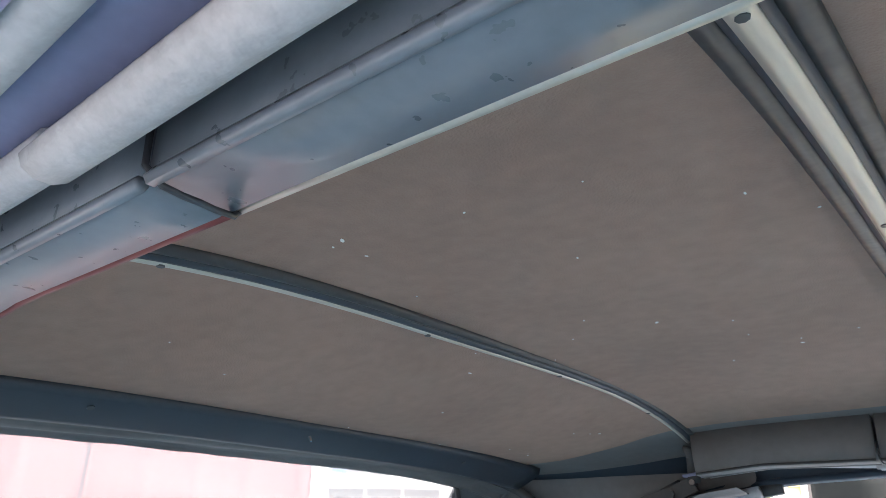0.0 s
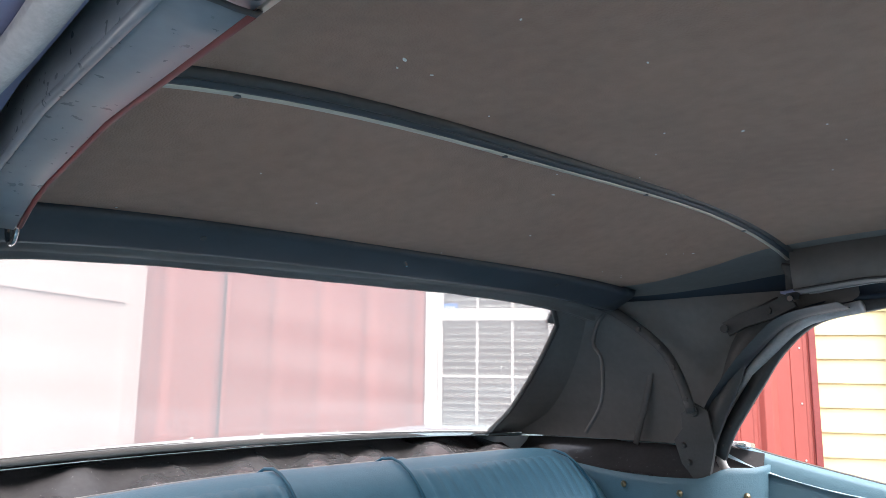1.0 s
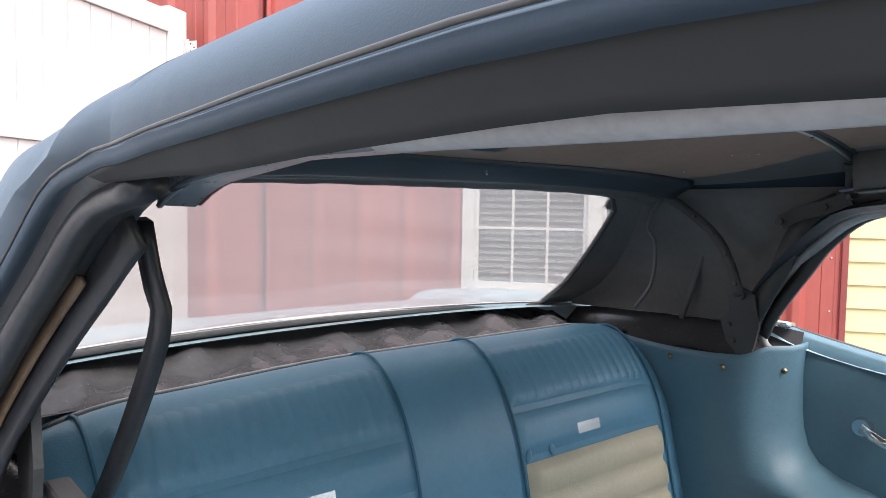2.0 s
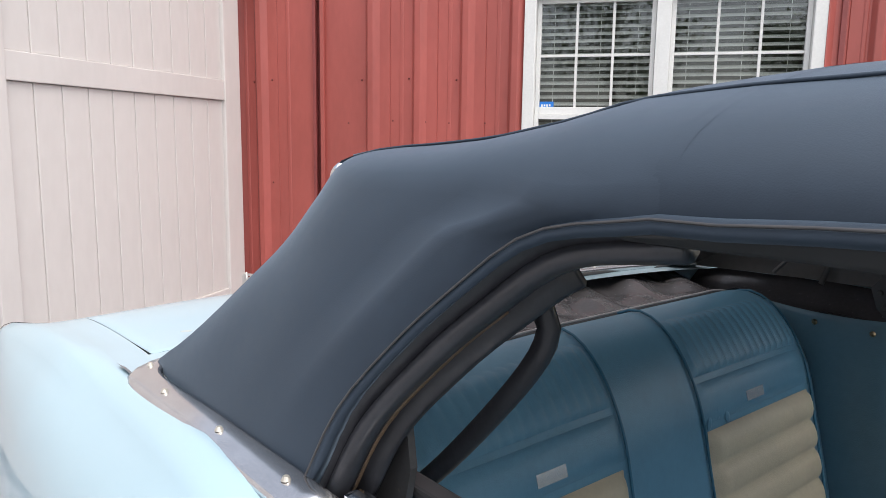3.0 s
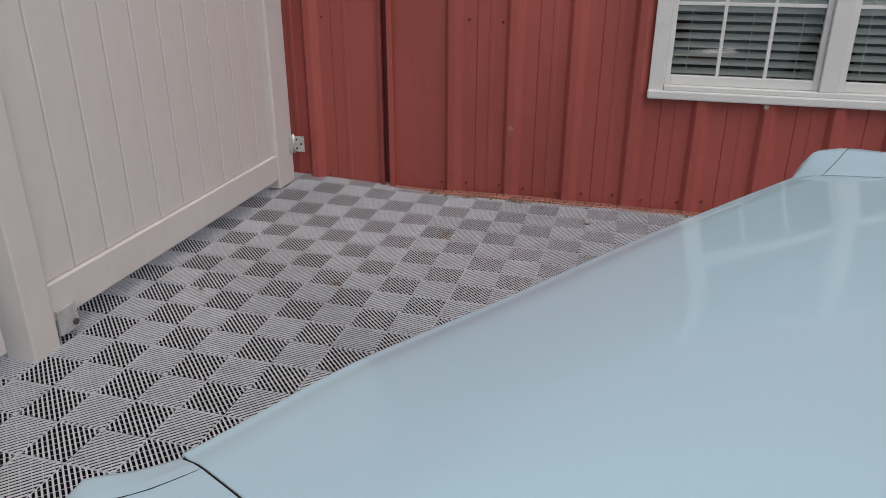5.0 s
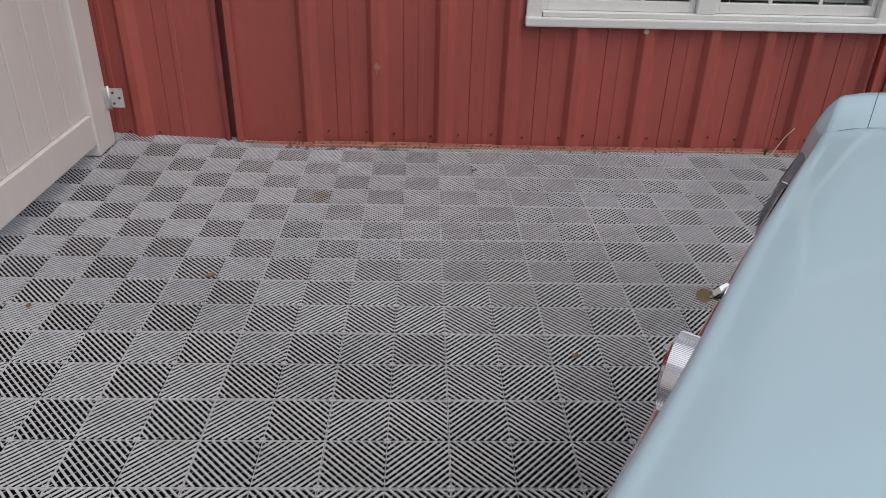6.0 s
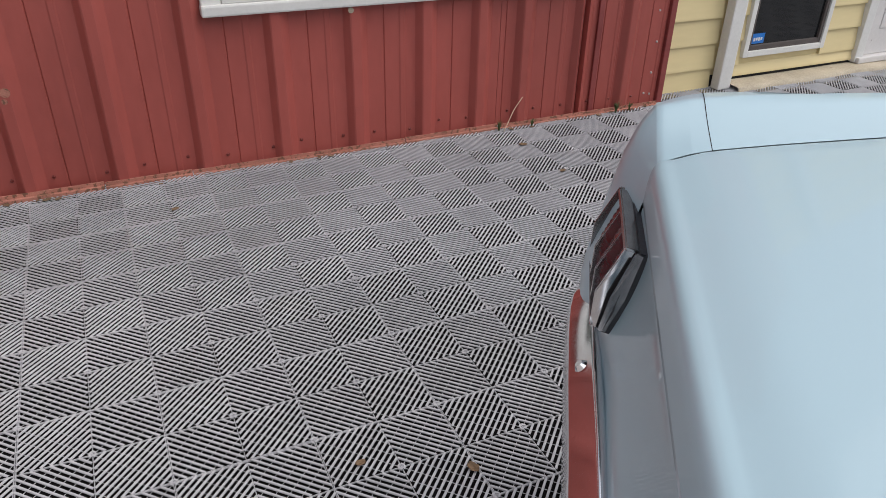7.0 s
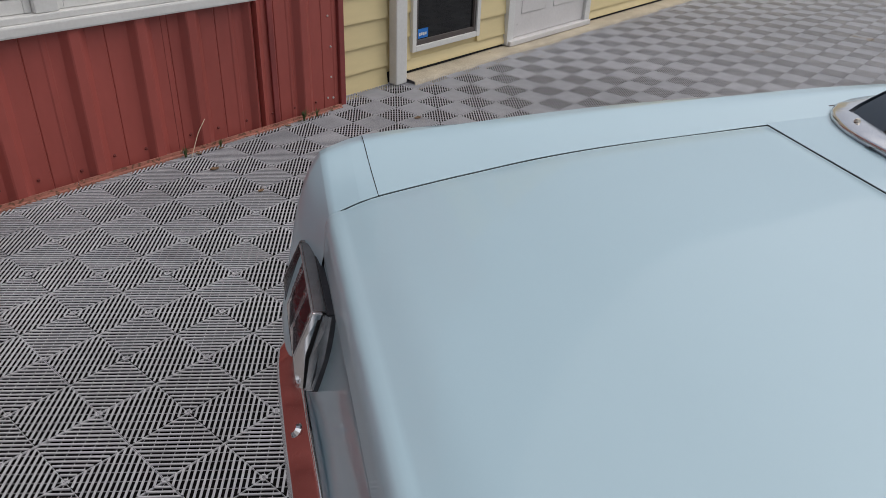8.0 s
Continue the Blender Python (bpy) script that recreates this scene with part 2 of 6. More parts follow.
def disc(name, material, parent, at, axis, r, h, label="", n=16, bevel=0.0, smooth=False):
    """A short round thing whose foot stands at a point, along an axis."""
    bm = bmesh.new()
    q = Vector((0, 0, 1)).rotation_difference(Vector(axis))
    m = Matrix.Translation(Vector(at) + Vector(axis).normalized() * h / 2) @ q.to_matrix().to_4x4()
    bmesh.ops.create_cone(bm, cap_ends=True, segments=n, radius1=r, radius2=r - bevel, depth=h, matrix=m)
    return part(name, bm, material, parent, label, smooth)


# ---------------------------------------------------------------- red metal building
WY = 4.355            # face of the red wall
WALL_TOP = 3.1
WX0, WX1, WZ0, WZ1 = -0.940, 0.665, 0.622, 2.125   # window opening

wall_red = tagged(new("wall_red"), "faded barn-red ribbed metal wall of a building", kind="structure")
wall_red.location = (0, 0, 0)
RIBS = [-3.43, -3.12, -2.80, -1.986, -1.664, -1.349, -1.034, -0.719, -0.404, -0.095, 0.165, 0.385, 0.69, 0.965]


def siding_line(x0, x1):
    """Plan of the ribbed sheet between two places: (x, how far it stands out)."""
    pts = [(x0, 0.0)]
    for r in RIBS:
        for dx, h in ((-0.046, 0), (-0.043, 0.0015), (-0.023, 0.029), (-0.018, 0.032), (0.014, 0.032), (0.019, 0.029), (0.050, 0.0015), (0.053, 0)):
            if x0 + 0.002 < r + dx < x1 - 0.002:
                pts.append((r + dx, h))
        for off, shape in ((0.125, ((-0.0045, 0), (-0.001, -0.004), (0.001, -0.004), (0.0045, 0))), (0.205, ((-0.014, 0), (-0.008, 0.0035), (0.008, 0.0035), (0.014, 0)))):
            if r + off < x1 - 0.01 and all(abs(r + off - q) > 0.06 for q in RIBS):
                for dx, h in shape:
                    if x0 + 0.002 < r + off + dx < x1 - 0.002:
                        pts.append((r + off + dx, h))
    pts.append((x1, 0.0))
    return sorted(pts)


def siding_sheet(x0, x1, z0, z1):
    bm = bmesh.new()
    rows = []
    for z in (z0, z1):
        rows.append([bm.verts.new((x, WY - h, z)) for x, h in siding_line(x0, x1)])
    for i in range(len(rows[0]) - 1):
        bm.faces.new((rows[0][i], rows[0][i + 1], rows[1][i + 1], rows[1][i]))
    ob = part("panel", bm, RED_WALL, wall_red)
    s = ob.modifiers.new("thickness", "SOLIDIFY")
    s.thickness, s.offset = 0.004, 0
    return ob


siding_sheet(-3.6, -2.385, 0.0, WALL_TOP)
siding_sheet(-2.345, -0.972, 0.0, WALL_TOP)
siding_sheet(-0.972, 0.262, 0.0, WZ0 - 0.02)
siding_sheet(0.264, 0.697, 0.0, WZ0 - 0.02)
siding_sheet(-0.972, 0.697, WZ1 + 0.03, WALL_TOP)
siding_sheet(0.697, 0.785, 0.0, WALL_TOP)
siding_sheet(0.795, 1.19, 0.0, WALL_TOP)
boxed("backing", RED_TRIM, wall_red, -3.6, -0.97, WY + 0.03, WY + 0.16, -0.02, WALL_TOP, bevel=0)
boxed("backing", RED_TRIM, wall_red, 0.68, 1.19, WY + 0.03, WY + 0.16, -0.02, WALL_TOP, bevel=0)
boxed("backing", RED_TRIM, wall_red, -0.97, 0.68, WY + 0.03, WY + 0.16, -0.02, WZ0 - 0.01, bevel=0)
boxed("backing", RED_TRIM, wall_red, -0.97, 0.68, WY + 0.03, WY + 0.16, WZ1 + 0.02, WALL_TOP, bevel=0)
# the vertical channel beside the gate, and the corner trims
bm = bmesh.new()
box(bm, -2.405, -2.382, WY - 0.022, WY + 0.004, 0, WALL_TOP, 0.003)
part("channel", bm, RED_TRIM, wall_red, "dark red channel trim")
bm = bmesh.new()
box(bm, -2.348, -2.318, WY - 0.03, WY + 0.004, 0, WALL_TOP, 0.004)
part("channel", bm, RED_WALL, wall_red)
boxed("corner_trim", RED_TRIM, wall_red, 1.188, 1.222, WY - 0.022, WY + 0.18, -0.005, WALL_TOP, bevel=0.004, label="dark red corner trim")
boxed("seam_strip", RED_TRIM, wall_red, 0.772, 0.80, WY - 0.016, WY - 0.004, 0.0, WALL_TOP, bevel=0.003, label="rusty overlapping sheet edge")
bm = bmesh.new()
for x0, x1, dz in ((-2.31, -1.98, 0.0), (-1.98, -1.42, 0.006), (-1.42, -1.1, 0.002), (-1.1, -0.2, -0.002), (-0.2, 0.26, 0.001), (0.27, 1.18, -0.004)):
    box(bm, x0, x1 - 0.004, WY - 0.036, WY - 0.031, -0.01, 0.018 + dz)
    box(bm, x0, x1 - 0.004, WY - 0.052, WY - 0.036, -0.01, 0.004 + dz)
part("base_trim", bm, RUST_TRIM, wall_red, "bent salmon-pink base flashing")
bm = bmesh.new()
bmesh.ops.create_icosphere(bm, subdivisions=1, radius=0.0075)
screw_mesh = part("screw", bm, SCREW_HEAD, wall_red).data
for r in RIBS:
    for dx in (-0.065, 0.075):
        for z in (0.055, 0.93, 1.62, 2.2):
            x = r + dx + random.uniform(-0.012, 0.012)
            if WX0 - 0.06 < x < WX1 + 0.06 and z > 0.5:
                continue
            if random.random() < (0.1 if z < 0.1 else 0.45):
                continue
            o = new("screw", screw_mesh)
            o.parent, o.location = wall_red, (x, WY - 0.003, z + random.uniform(-0.012, 0.012))
for x, z in ((1.149, 0.045), (1.113, 0.052), (1.140, 0.155), (1.144, 0.308), (1.132, 0.459), (1.140, 0.62), (1.138, 0.92), (1.141, 1.22)):
    disc("pale_screw", ZINC, wall_red, (x, WY - 0.003, z), (0, -1, 0), 0.006, 0.005, n=10, bevel=0.002, label="bare zinc screw head")
bpy.data.objects.remove([o for o in wall_red.children if o.data == screw_mesh][0])
for x, z in ((-2.155, 1.344), (-1.841, 1.361), (-1.615, 1.355), (-1.457, 1.349), (-1.22, 1.350), (-1.386, 1.19), (-1.941, 0.321), (-1.405, 1.179)):
    disc("nail", SCREW_HEAD, wall_red, (x, WY - 0.002, z), (0, -1, 0), 0.006, 0.004, n=8)
# a chipped old bolt stain on one rib and a nail under the window
disc("bolt_stain", RUST_TRIM, wall_red, (-1.660, WY - 0.031, 0.395), (0, -1, 0), 0.017, 0.004, "chipped pale paint spot", n=9)
disc("bolt_stain", RUST_TRIM, wall_red, (-1.668, WY - 0.031, 0.365), (0, -1, 0), 0.010, 0.004, n=7)
disc("nail", CONCRETE, wall_red, (-0.424, WY - 0.031, 0.578), (0, -1, 0), 0.012, 0.004, n=8)

# ---------------------------------------------------------------- window of the red building
window_1 = tagged(new("window_1"), "white twin sash window with grilles and half-open blinds", kind="structure")


def sash_window(parent, x0, x1, z0, z1, mid):
    """Casing, sill, two sashes a side with grilles and panes, blinds behind."""
    y = WY - 0.03
    for a, b, c, d, nm in ((x0 - 0.042, x0 + 0.030, z0, z1 + 0.03, "window_frame"), (x1 - 0.030, x1 + 0.042, z0, z1 + 0.03, "window_frame")):
        boxed(nm, WHITE, parent, a, b, y, WY + 0.09, c, d, bevel=0.006)
    boxed("window_frame", WHITE, parent, x0 + 0.0305, x1 - 0.0305, y + 0.003, WY + 0.09, z1 - 0.022, z1 + 0.03, bevel=0.006)
    boxed("window_sill", WHITE, parent, x0 - 0.045, x1 + 0.045, y - 0.018, WY + 0.09, z0 - 0.03, z0 + 0.012, bevel=0.008)
    boxed("window_sill", WHITE, parent, x0 + 0.032, x1 - 0.032, y - 0.004, WY + 0.09, z0 + 0.0125, z0 + 0.036, bevel=0.004)
    boxed("mullion", WHITE, parent, mid - 0.042, mid + 0.042, y + 0.006, WY + 0.09, z0 + 0.0365, z1 - 0.0225, bevel=0.005)
    zm = (z0 + z1) / 2 + 0.035
    for a, b in ((x0 + 0.031, mid - 0.043), (mid + 0.043, x1 - 0.031)):
        for c, d, yy in ((z0 + 0.037, zm - 0.001, y + 0.034), (zm, z1 - 0.023, y + 0.05)):
            bm = bmesh.new()
            box(bm, a, a + 0.026, yy, yy + 0.03, c, d, 0.003)
            box(bm, b - 0.026, b, yy, yy + 0.03, c, d, 0.003)
            box(bm, a + 0.026, b - 0.026, yy, yy + 0.03, c, c + 0.045, 0.003)
            box(bm, a + 0.026, b - 0.026, yy, yy + 0.03, d - 0.03, d, 0.003)
            s = part("sash", bm, WHITE, parent)
            for k in (1, 2):
                xg = a + 0.026 + (b - a - 0.052) * k / 3
                boxed("grille_bar", WHITE, s, xg - 0.008, xg + 0.008, yy + 0.008, yy + 0.022, c + 0.045, d - 0.03, bevel=0.002)
            zg = (c + 0.045 + d - 0.03) / 2
            boxed("grille_bar", WHITE, s, a + 0.026, b - 0.026, yy + 0.0078, yy + 0.0222, zg - 0.008, zg + 0.008, bevel=0.002)
            p = boxed("pane", PANE, s, a + 0.024, b - 0.024, yy + 0.0235, yy + 0.0275, c + 0.043, d - 0.028, bevel=0)
            p.visible_shadow = False
        # blind: slats, ladder strings, top rail
        z = z0 + 0.05
        bm = bmesh.new()
        while z < z1 - 0.05:
            t = radians(27)
            dy, dz = 0.024 * math.cos(t), 0.024 * math.sin(t)
            vs = [bm.verts.new((xx, WY + 0.118 + sy * dy, z + sy * dz)) for xx in (a + 0.012, b - 0.012) for sy in (-1, 1)]
            bm.faces.new((vs[0], vs[1], vs[3], vs[2]))
            z += 0.0425
        blind = part("blind", bm, BLIND, parent, "white horizontal slat blind")
        sl = blind.modifiers.new("thickness", "SOLIDIFY")
        sl.thickness = 0.0032
        for xs in (a + 0.10, b - 0.10, (a + b) / 2 + 0.03):
            boxed("cord", BLIND, blind, xs - 0.0012, xs + 0.0012, WY + 0.090, WY + 0.0922, z0 + 0.04, z1 - 0.03, bevel=0)


sash_window(window_1, WX0, WX1, WZ0, WZ1, -0.163)
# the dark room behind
# the room behind; its unlit darkness is put into the wall colour
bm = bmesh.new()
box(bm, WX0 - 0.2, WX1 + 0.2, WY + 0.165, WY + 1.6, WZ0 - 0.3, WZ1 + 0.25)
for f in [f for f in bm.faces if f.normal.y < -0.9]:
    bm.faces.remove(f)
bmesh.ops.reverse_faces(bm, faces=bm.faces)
room = part("room_behind_window", bm, mat("room_wall_with_shade", (0.07, 0.07, 0.066), 0.9, vary=0.5, scale=1.6), None)
tagged(room, "room behind the blinds, its darkness put into the wall colour", kind="structure")
bm = bmesh.new()
box(bm, -0.882, -0.795, WY + 0.0405, WY + 0.0415, 1.437, 1.487)
sticker = part("sticker", bm, STICKER, None)
tagged(sticker, "small blue security sticker on the window pane", "sticker")
bm = bmesh.new()
for k in range(4):
    box(bm, -0.872 + k * 0.016, -0.862 + k * 0.016, WY + 0.0395, WY + 0.0404, 1.455 + 0.003 * (k % 2), 1.470)
part("lettering", bm, WHITE, sticker, "white unreadable lettering")

# ---------------------------------------------------------------- yellow house
YY = 4.42
EXPO = 0.1325
wall_yellow = tagged(new("wall_yellow"), "pale yellow lap-sided house wall", kind="structure")
boxed("sheathing", YELLOW, wall_yellow, 1.223, 8.5, YY + 0.0305, YY + 0.16, -0.02, 2.9, bevel=0)
# Black strip added to paint the shade in the gap below the lowest board.
boxed("felt", DARK, wall_yellow, 1.226, 8.4, YY + 0.024, YY + 0.0295, -0.02, 0.06, bevel=0, label="black strip standing for the shade under the lowest board")
W2 = (1.842, 2.392, 0.175, 2.05)
D1 = (2.745, 3.715, 0.03, 2.10)

def board_mesh(length, cut=0.0):
    me = bpy.data.meshes.new("board")
    prof = [(0.0, cut), (-0.019, cut + 0.001), (-0.019, cut + 0.012), (-0.005, EXPO), (0.0, EXPO)]
    v = [(x, dy, z) for x in (0, length) for dy, z in prof]
    n = len(prof)
    f = [(i, i + 1, n + i + 1, n + i) for i in range(n - 1)] + [tuple(range(n))[::-1], tuple(range(n, 2 * n))]
    me.from_pydata(v, [], f)
    me.materials.append(YELLOW)
    return me


lengths = {}
for k in range(22):
    z = -0.030 + k * EXPO
    spans = [(1.226, 1.626), (1.716, 8.4)]
    for hole in (W2, D1):
        nxt = []
        for a, b in spans:
            if z + EXPO * 0.6 > hole[2] and z + EXPO * 0.4 < hole[3] and a < hole[0] and b > hole[1]:
                nxt += [(a, hole[0] - 0.032), (hole[1] + 0.032, b)]
            else:
                nxt.append((a, b))
        spans = nxt
    if k == 0:
        for a, b in spans:
            low = board_mesh(b - a, 0.070) if a > 1.7 else board_mesh(b - a)
            o = new("board", low)
            o.parent, o.location = wall_yellow, (a, YY + 0.03, z)
        continue
    for a, b in spans:
        key = round(b - a, 3)
        if key not in lengths:
            lengths[key] = board_mesh(b - a)
        o = new("board", lengths[key])
        o.parent, o.location = wall_yellow, (a, YY + 0.03, z)

window_2 = tagged(new("window_2"), "small dark window low in the yellow wall", kind="structure")
a, b, c, d = W2
bm = bmesh.new()
for q in ((a - 0.032, a, c - 0.032, d + 0.032), (b, b + 0.032, c - 0.032, d + 0.032), (a, b, c - 0.032, c), (a, b, d, d + 0.032)):
    box(bm, q[0], q[1], YY - 0.006, YY + 0.04, q[2], q[3], 0.003)
part("window_frame", bm, WHITE, window_2)
bm = bmesh.new()
for q in ((a, a + 0.022, c, d), (b - 0.022, b, c, d), (a + 0.022, b - 0.022, c, c + 0.028), (a + 0.022, b - 0.022, d - 0.022, d)):
    box(bm, q[0], q[1], YY + 0.004, YY + 0.03, q[2], q[3], 0.003)
part("sash", bm, plain("bronze_sash", (0.10, 0.085, 0.08), 0.4, 0.2), window_2, "dark bronze sash")
boxed("pane", plain("dark_glass", (0.012, 0.013, 0.014), 0.05), window_2, a + 0.022, b - 0.022, YY + 0.018, YY + 0.024, c + 0.028, d - 0.022, bevel=0)
bm = bmesh.new()
box(bm, a + 0.026, a + 0.118, YY + 0.014, YY + 0.0155, c + 0.034, c + 0.088)
st2 = part("sticker", bm, STICKER, None)
tagged(st2, "small blue security sticker on the low dark window", "sticker")
bm = bmesh.new()
for k in range(4):
    box(bm, a + 0.040 + k * 0.017, a + 0.052 + k * 0.017, YY + 0.0125, YY + 0.0138, c + 0.048 + 0.003 * (k % 2), c + 0.066)
part("lettering", bm, WHITE, st2, "white unreadable lettering")

door_1 = tagged(new("door_1"), "scuffed grey-white house door, closed", kind="structure")
a, b, c, d = D1
for q in ((a - 0.032, a + 0.035, c, d + 0.05), (b - 0.035, b + 0.032, c, d + 0.05)):
    boxed("door_frame", WHITE, door_1, q[0], q[1], YY - 0.012, YY + 0.05, q[2], q[3], bevel=0.004)
boxed("door_frame", WHITE, door_1, a + 0.036, b - 0.036, YY - 0.010, YY + 0.05, d + 0.001, d + 0.05, bevel=0.004)
leaf = boxed("door_leaf", DOOR_PAINT, door_1, a + 0.037, b - 0.037, YY + 0.012, YY + 0.05, c + 0.03, d, bevel=0.004)
for x0, x1, z0, z1 in ((0.12, 0.40, 0.18, 0.75), (0.50, 0.78, 0.18, 0.75), (0.12, 0.40, 0.95, 1.85), (0.50, 0.78, 0.95, 1.85)):
    boxed("door_panel", DOOR_PAINT, leaf, a + x0 + 0.02, a + x1 + 0.02, YY + 0.008, YY + 0.014, c + z0, c + z1, bevel=0.005)
boxed("threshold", DOOR_PAINT, door_1, a - 0.02, b + 0.02, YY - 0.035, YY + 0.03, 0.024, c + 0.028, bevel=0.006)
disc("door_handle", CHROME, door_1, (a + 0.10, YY + 0.012, 1.0), (0, -1, 0), 0.028, 0.055, n=14)

spout = thing("downspout", pose(1.671, YY - 0.025, 0), "white square downspout on the yellow wall", "downspout")
boxed("pipe", WHITE, spout, -0.043, 0.043, -0.03, 0.03, 0.0, 2.9, bevel=0.008)
for z in (0.6, 1.9):
    boxed("strap", WHITE, spout, -0.05, 0.05, -0.033, 0.031, z, z + 0.03, bevel=0.003)
footing = tagged(new("footing"), "crumbling tan concrete footing along the house", kind="structure")
rows = []
for x in np.linspace(1.722, 8.4, 260):
    chip = 0.020 * noise.noise((x * 2.1, 0.0, 1.0)) + 0.010 * noise.noise((x * 11.0, 0.0, 4.0))
    front, top = YY - 0.112 + chip, 0.021 + 0.004 * noise.noise((x * 1.7, 2.0, 0.0))
    rows.append([(x, YY + 0.0235, top + 0.001), (x, YY - 0.04, top), (x, front + 0.016, top - 0.002 + 0.003 * noise.noise((x * 14, 0, 0))), (x, front + 0.004, top - 0.008), (x, front, -0.008), (x, front - 0.002, -0.033)])
grid("slab", rows, CONCRETE, footing, flip=True)

# ---------------------------------------------------------------- vinyl fence gate
FX = -2.913
fence = thing("fence_gate", pose(FX, 0, 0), "off-white vinyl privacy fence with a plank gate leaf", "fence")


def fence_leaf(y0, y1, post_lo, post_hi):
    """Two posts, three rails and a row of tongued planks along y."""
    if post_lo:
        boxed("post", FENCE, fence, -0.10, 0.018, y0 - 0.115, y0, -0.01, 2.45, bevel=0.006)
    if post_hi:
        boxed("post", FENCE, fence, -0.075, 0.012, y1, y1 + 0.185, 0.03, 2.45, bevel=0.008)
    for za, zb in ((0.085, 0.222), (1.478, 1.608), (2.28, 2.42)):
        boxed("rail", FENCE, fence, -0.05, 0.006, y0 + 0.001, y1 - 0.001, za, zb, bevel=0.005)
    n = int(round((y1 - y0) / 0.172))
    w = (y1 - y0) / n
    for za, zb in ((0.2225, 1.4775), (1.6085, 2.2795)):
        bm = bmesh.new()
        box(bm, -0.034, -0.012, 0.002, w - 0.002, 0, zb - za, 0.007)
        pl = part("plank", bm, FENCE, fence)
        pl.location = (0, y0, za)
        for k in range(1, n):
            o = new("plank", pl.data)
            o.parent, o.location = fence, (0, y0 + k * w, za)
        boxed("plank_backing", FENCE, fence, -0.038, -0.0215, y0 + 0.002, y1 - 0.002, za, zb, bevel=0)


fence_leaf(2.35, 4.06, True, True)
fence_leaf(0.30, 2.15, True, False)
fence_leaf(-1.75, 0.18, True, False)
for z in (0.245, 2.215):
    bm = bmesh.new()
    box(bm, 0.013, 0.017, 4.20, 4.243, z - 0.048, z + 0.048, 0.001)
    box(bm, 0.013, 0.085, 4.246, 4.250, z - 0.045, z + 0.045, 0.001)
    hinge = part("hinge", bm, ZINC, fence, "scratched zinc hinge")
    sweep("hinge_pin", [(0.02, 4.246, z - 0.055), (0.02, 4.246, z + 0.055)], ring(0.007), ZINC, hinge, up=(0, 1, 0))
    for dx, dz in ((0.04, 0.025), (0.04, -0.025), (0.067, 0.0)):
        disc("screw", SCREW_HEAD, hinge, (dx, 4.246, z + dz), (0, -1, 0), 0.006, 0.003, n=8)
boxed("drop_bracket", ZINC, fence, 0.012, 0.022, 2.36, 2.45, 0.03, 0.125, bevel=0.002, label="scratched zinc gate bracket")
disc("bracket_bolt", IRON, fence, (0.022, 2.43, 0.055), (1, 0, 0), 0.012, 0.008, n=8)


# ---------------------------------------------------------------- the convertible
CAR = pose(-1.099, 1.637, 0, 0, 0, -35)
car = thing("convertible_car", CAR, "pale blue vintage convertible with its black canvas top raised", "car")

# stations from the tail forward: x, then (y, z) of inner edge, crest, shoulder, widest line, lower line, rocker
STATIONS = [
    (0.0, (0.6845, 0.843), (0.790, 0.880), (0.808, 0.803), (0.812, 0.630), (0.803, 0.420), (0.762, 0.265)),
    (0.062, (0.6845, 0.866), (0.806, 0.893), (0.826, 0.810), (0.830, 0.625), (0.820, 0.420), (0.780, 0.245)),
    (0.30, (0.6845, 0.905), (0.792, 0.917), (0.842, 0.820), (0.865, 0.620), (0.855, 0.420), (0.805, 0.235)),
    (0.60, (0.6845, 0.922), (0.778, 0.938), (0.852, 0.825), (0.885, 0.620), (0.875, 0.420), (0.815, 0.235)),
    (0.90, (0.700, 0.932), (0.772, 0.947), (0.860, 0.830), (0.893, 0.620), (0.883, 0.420), (0.820, 0.235)),
    (1.22, (0.706, 0.938), (0.776, 0.949), (0.864, 0.830), (0.896, 0.620), (0.886, 0.420), (0.822, 0.235)),
    (1.36, (0.735, 0.898), (0.782, 0.908), (0.864, 0.828), (0.894, 0.620), (0.884, 0.420), (0.822, 0.235)),
    (1.52, (0.735, 0.876), (0.786, 0.886), (0.863, 0.824), (0.892, 0.620), (0.882, 0.420), (0.821, 0.235)),
    (1.80, (0.735, 0.872), (0.790, 0.882), (0.862, 0.820), (0.888, 0.620), (0.880, 0.420), (0.820, 0.235)),
    (2.70, (0.735, 0.880), (0.795, 0.890), (0.862, 0.810), (0.888, 0.620), (0.880, 0.420), (0.820, 0.235)),
    (3.20, (0.640, 0.905), (0.790, 0.900), (0.862, 0.800), (0.888, 0.620), (0.880, 0.420), (0.820, 0.235)),
    (3.95, (0.630, 0.870), (0.775, 0.870), (0.850, 0.790), (0.875, 0.620), (0.868, 0.420), (0.810, 0.235)),
    (4.42, (0.600, 0.835), (0.740, 0.830), (0.810, 0.760), (0.830, 0.600), (0.820, 0.420), (0.770, 0.260)),
    (4.56, (0.560, 0.800), (0.690, 0.790), (0.750, 0.730), (0.770, 0.590), (0.760, 0.430), (0.720, 0.300)),
]
XS = [s[0] for s in STATIONS]
AXLES = (1.17, 3.90)
body_x = np.unique(np.r_[np.linspace(0.04, 0.3, 11), np.linspace(0.3, 2.7, 66), np.linspace(2.7, 4.56, 60)])


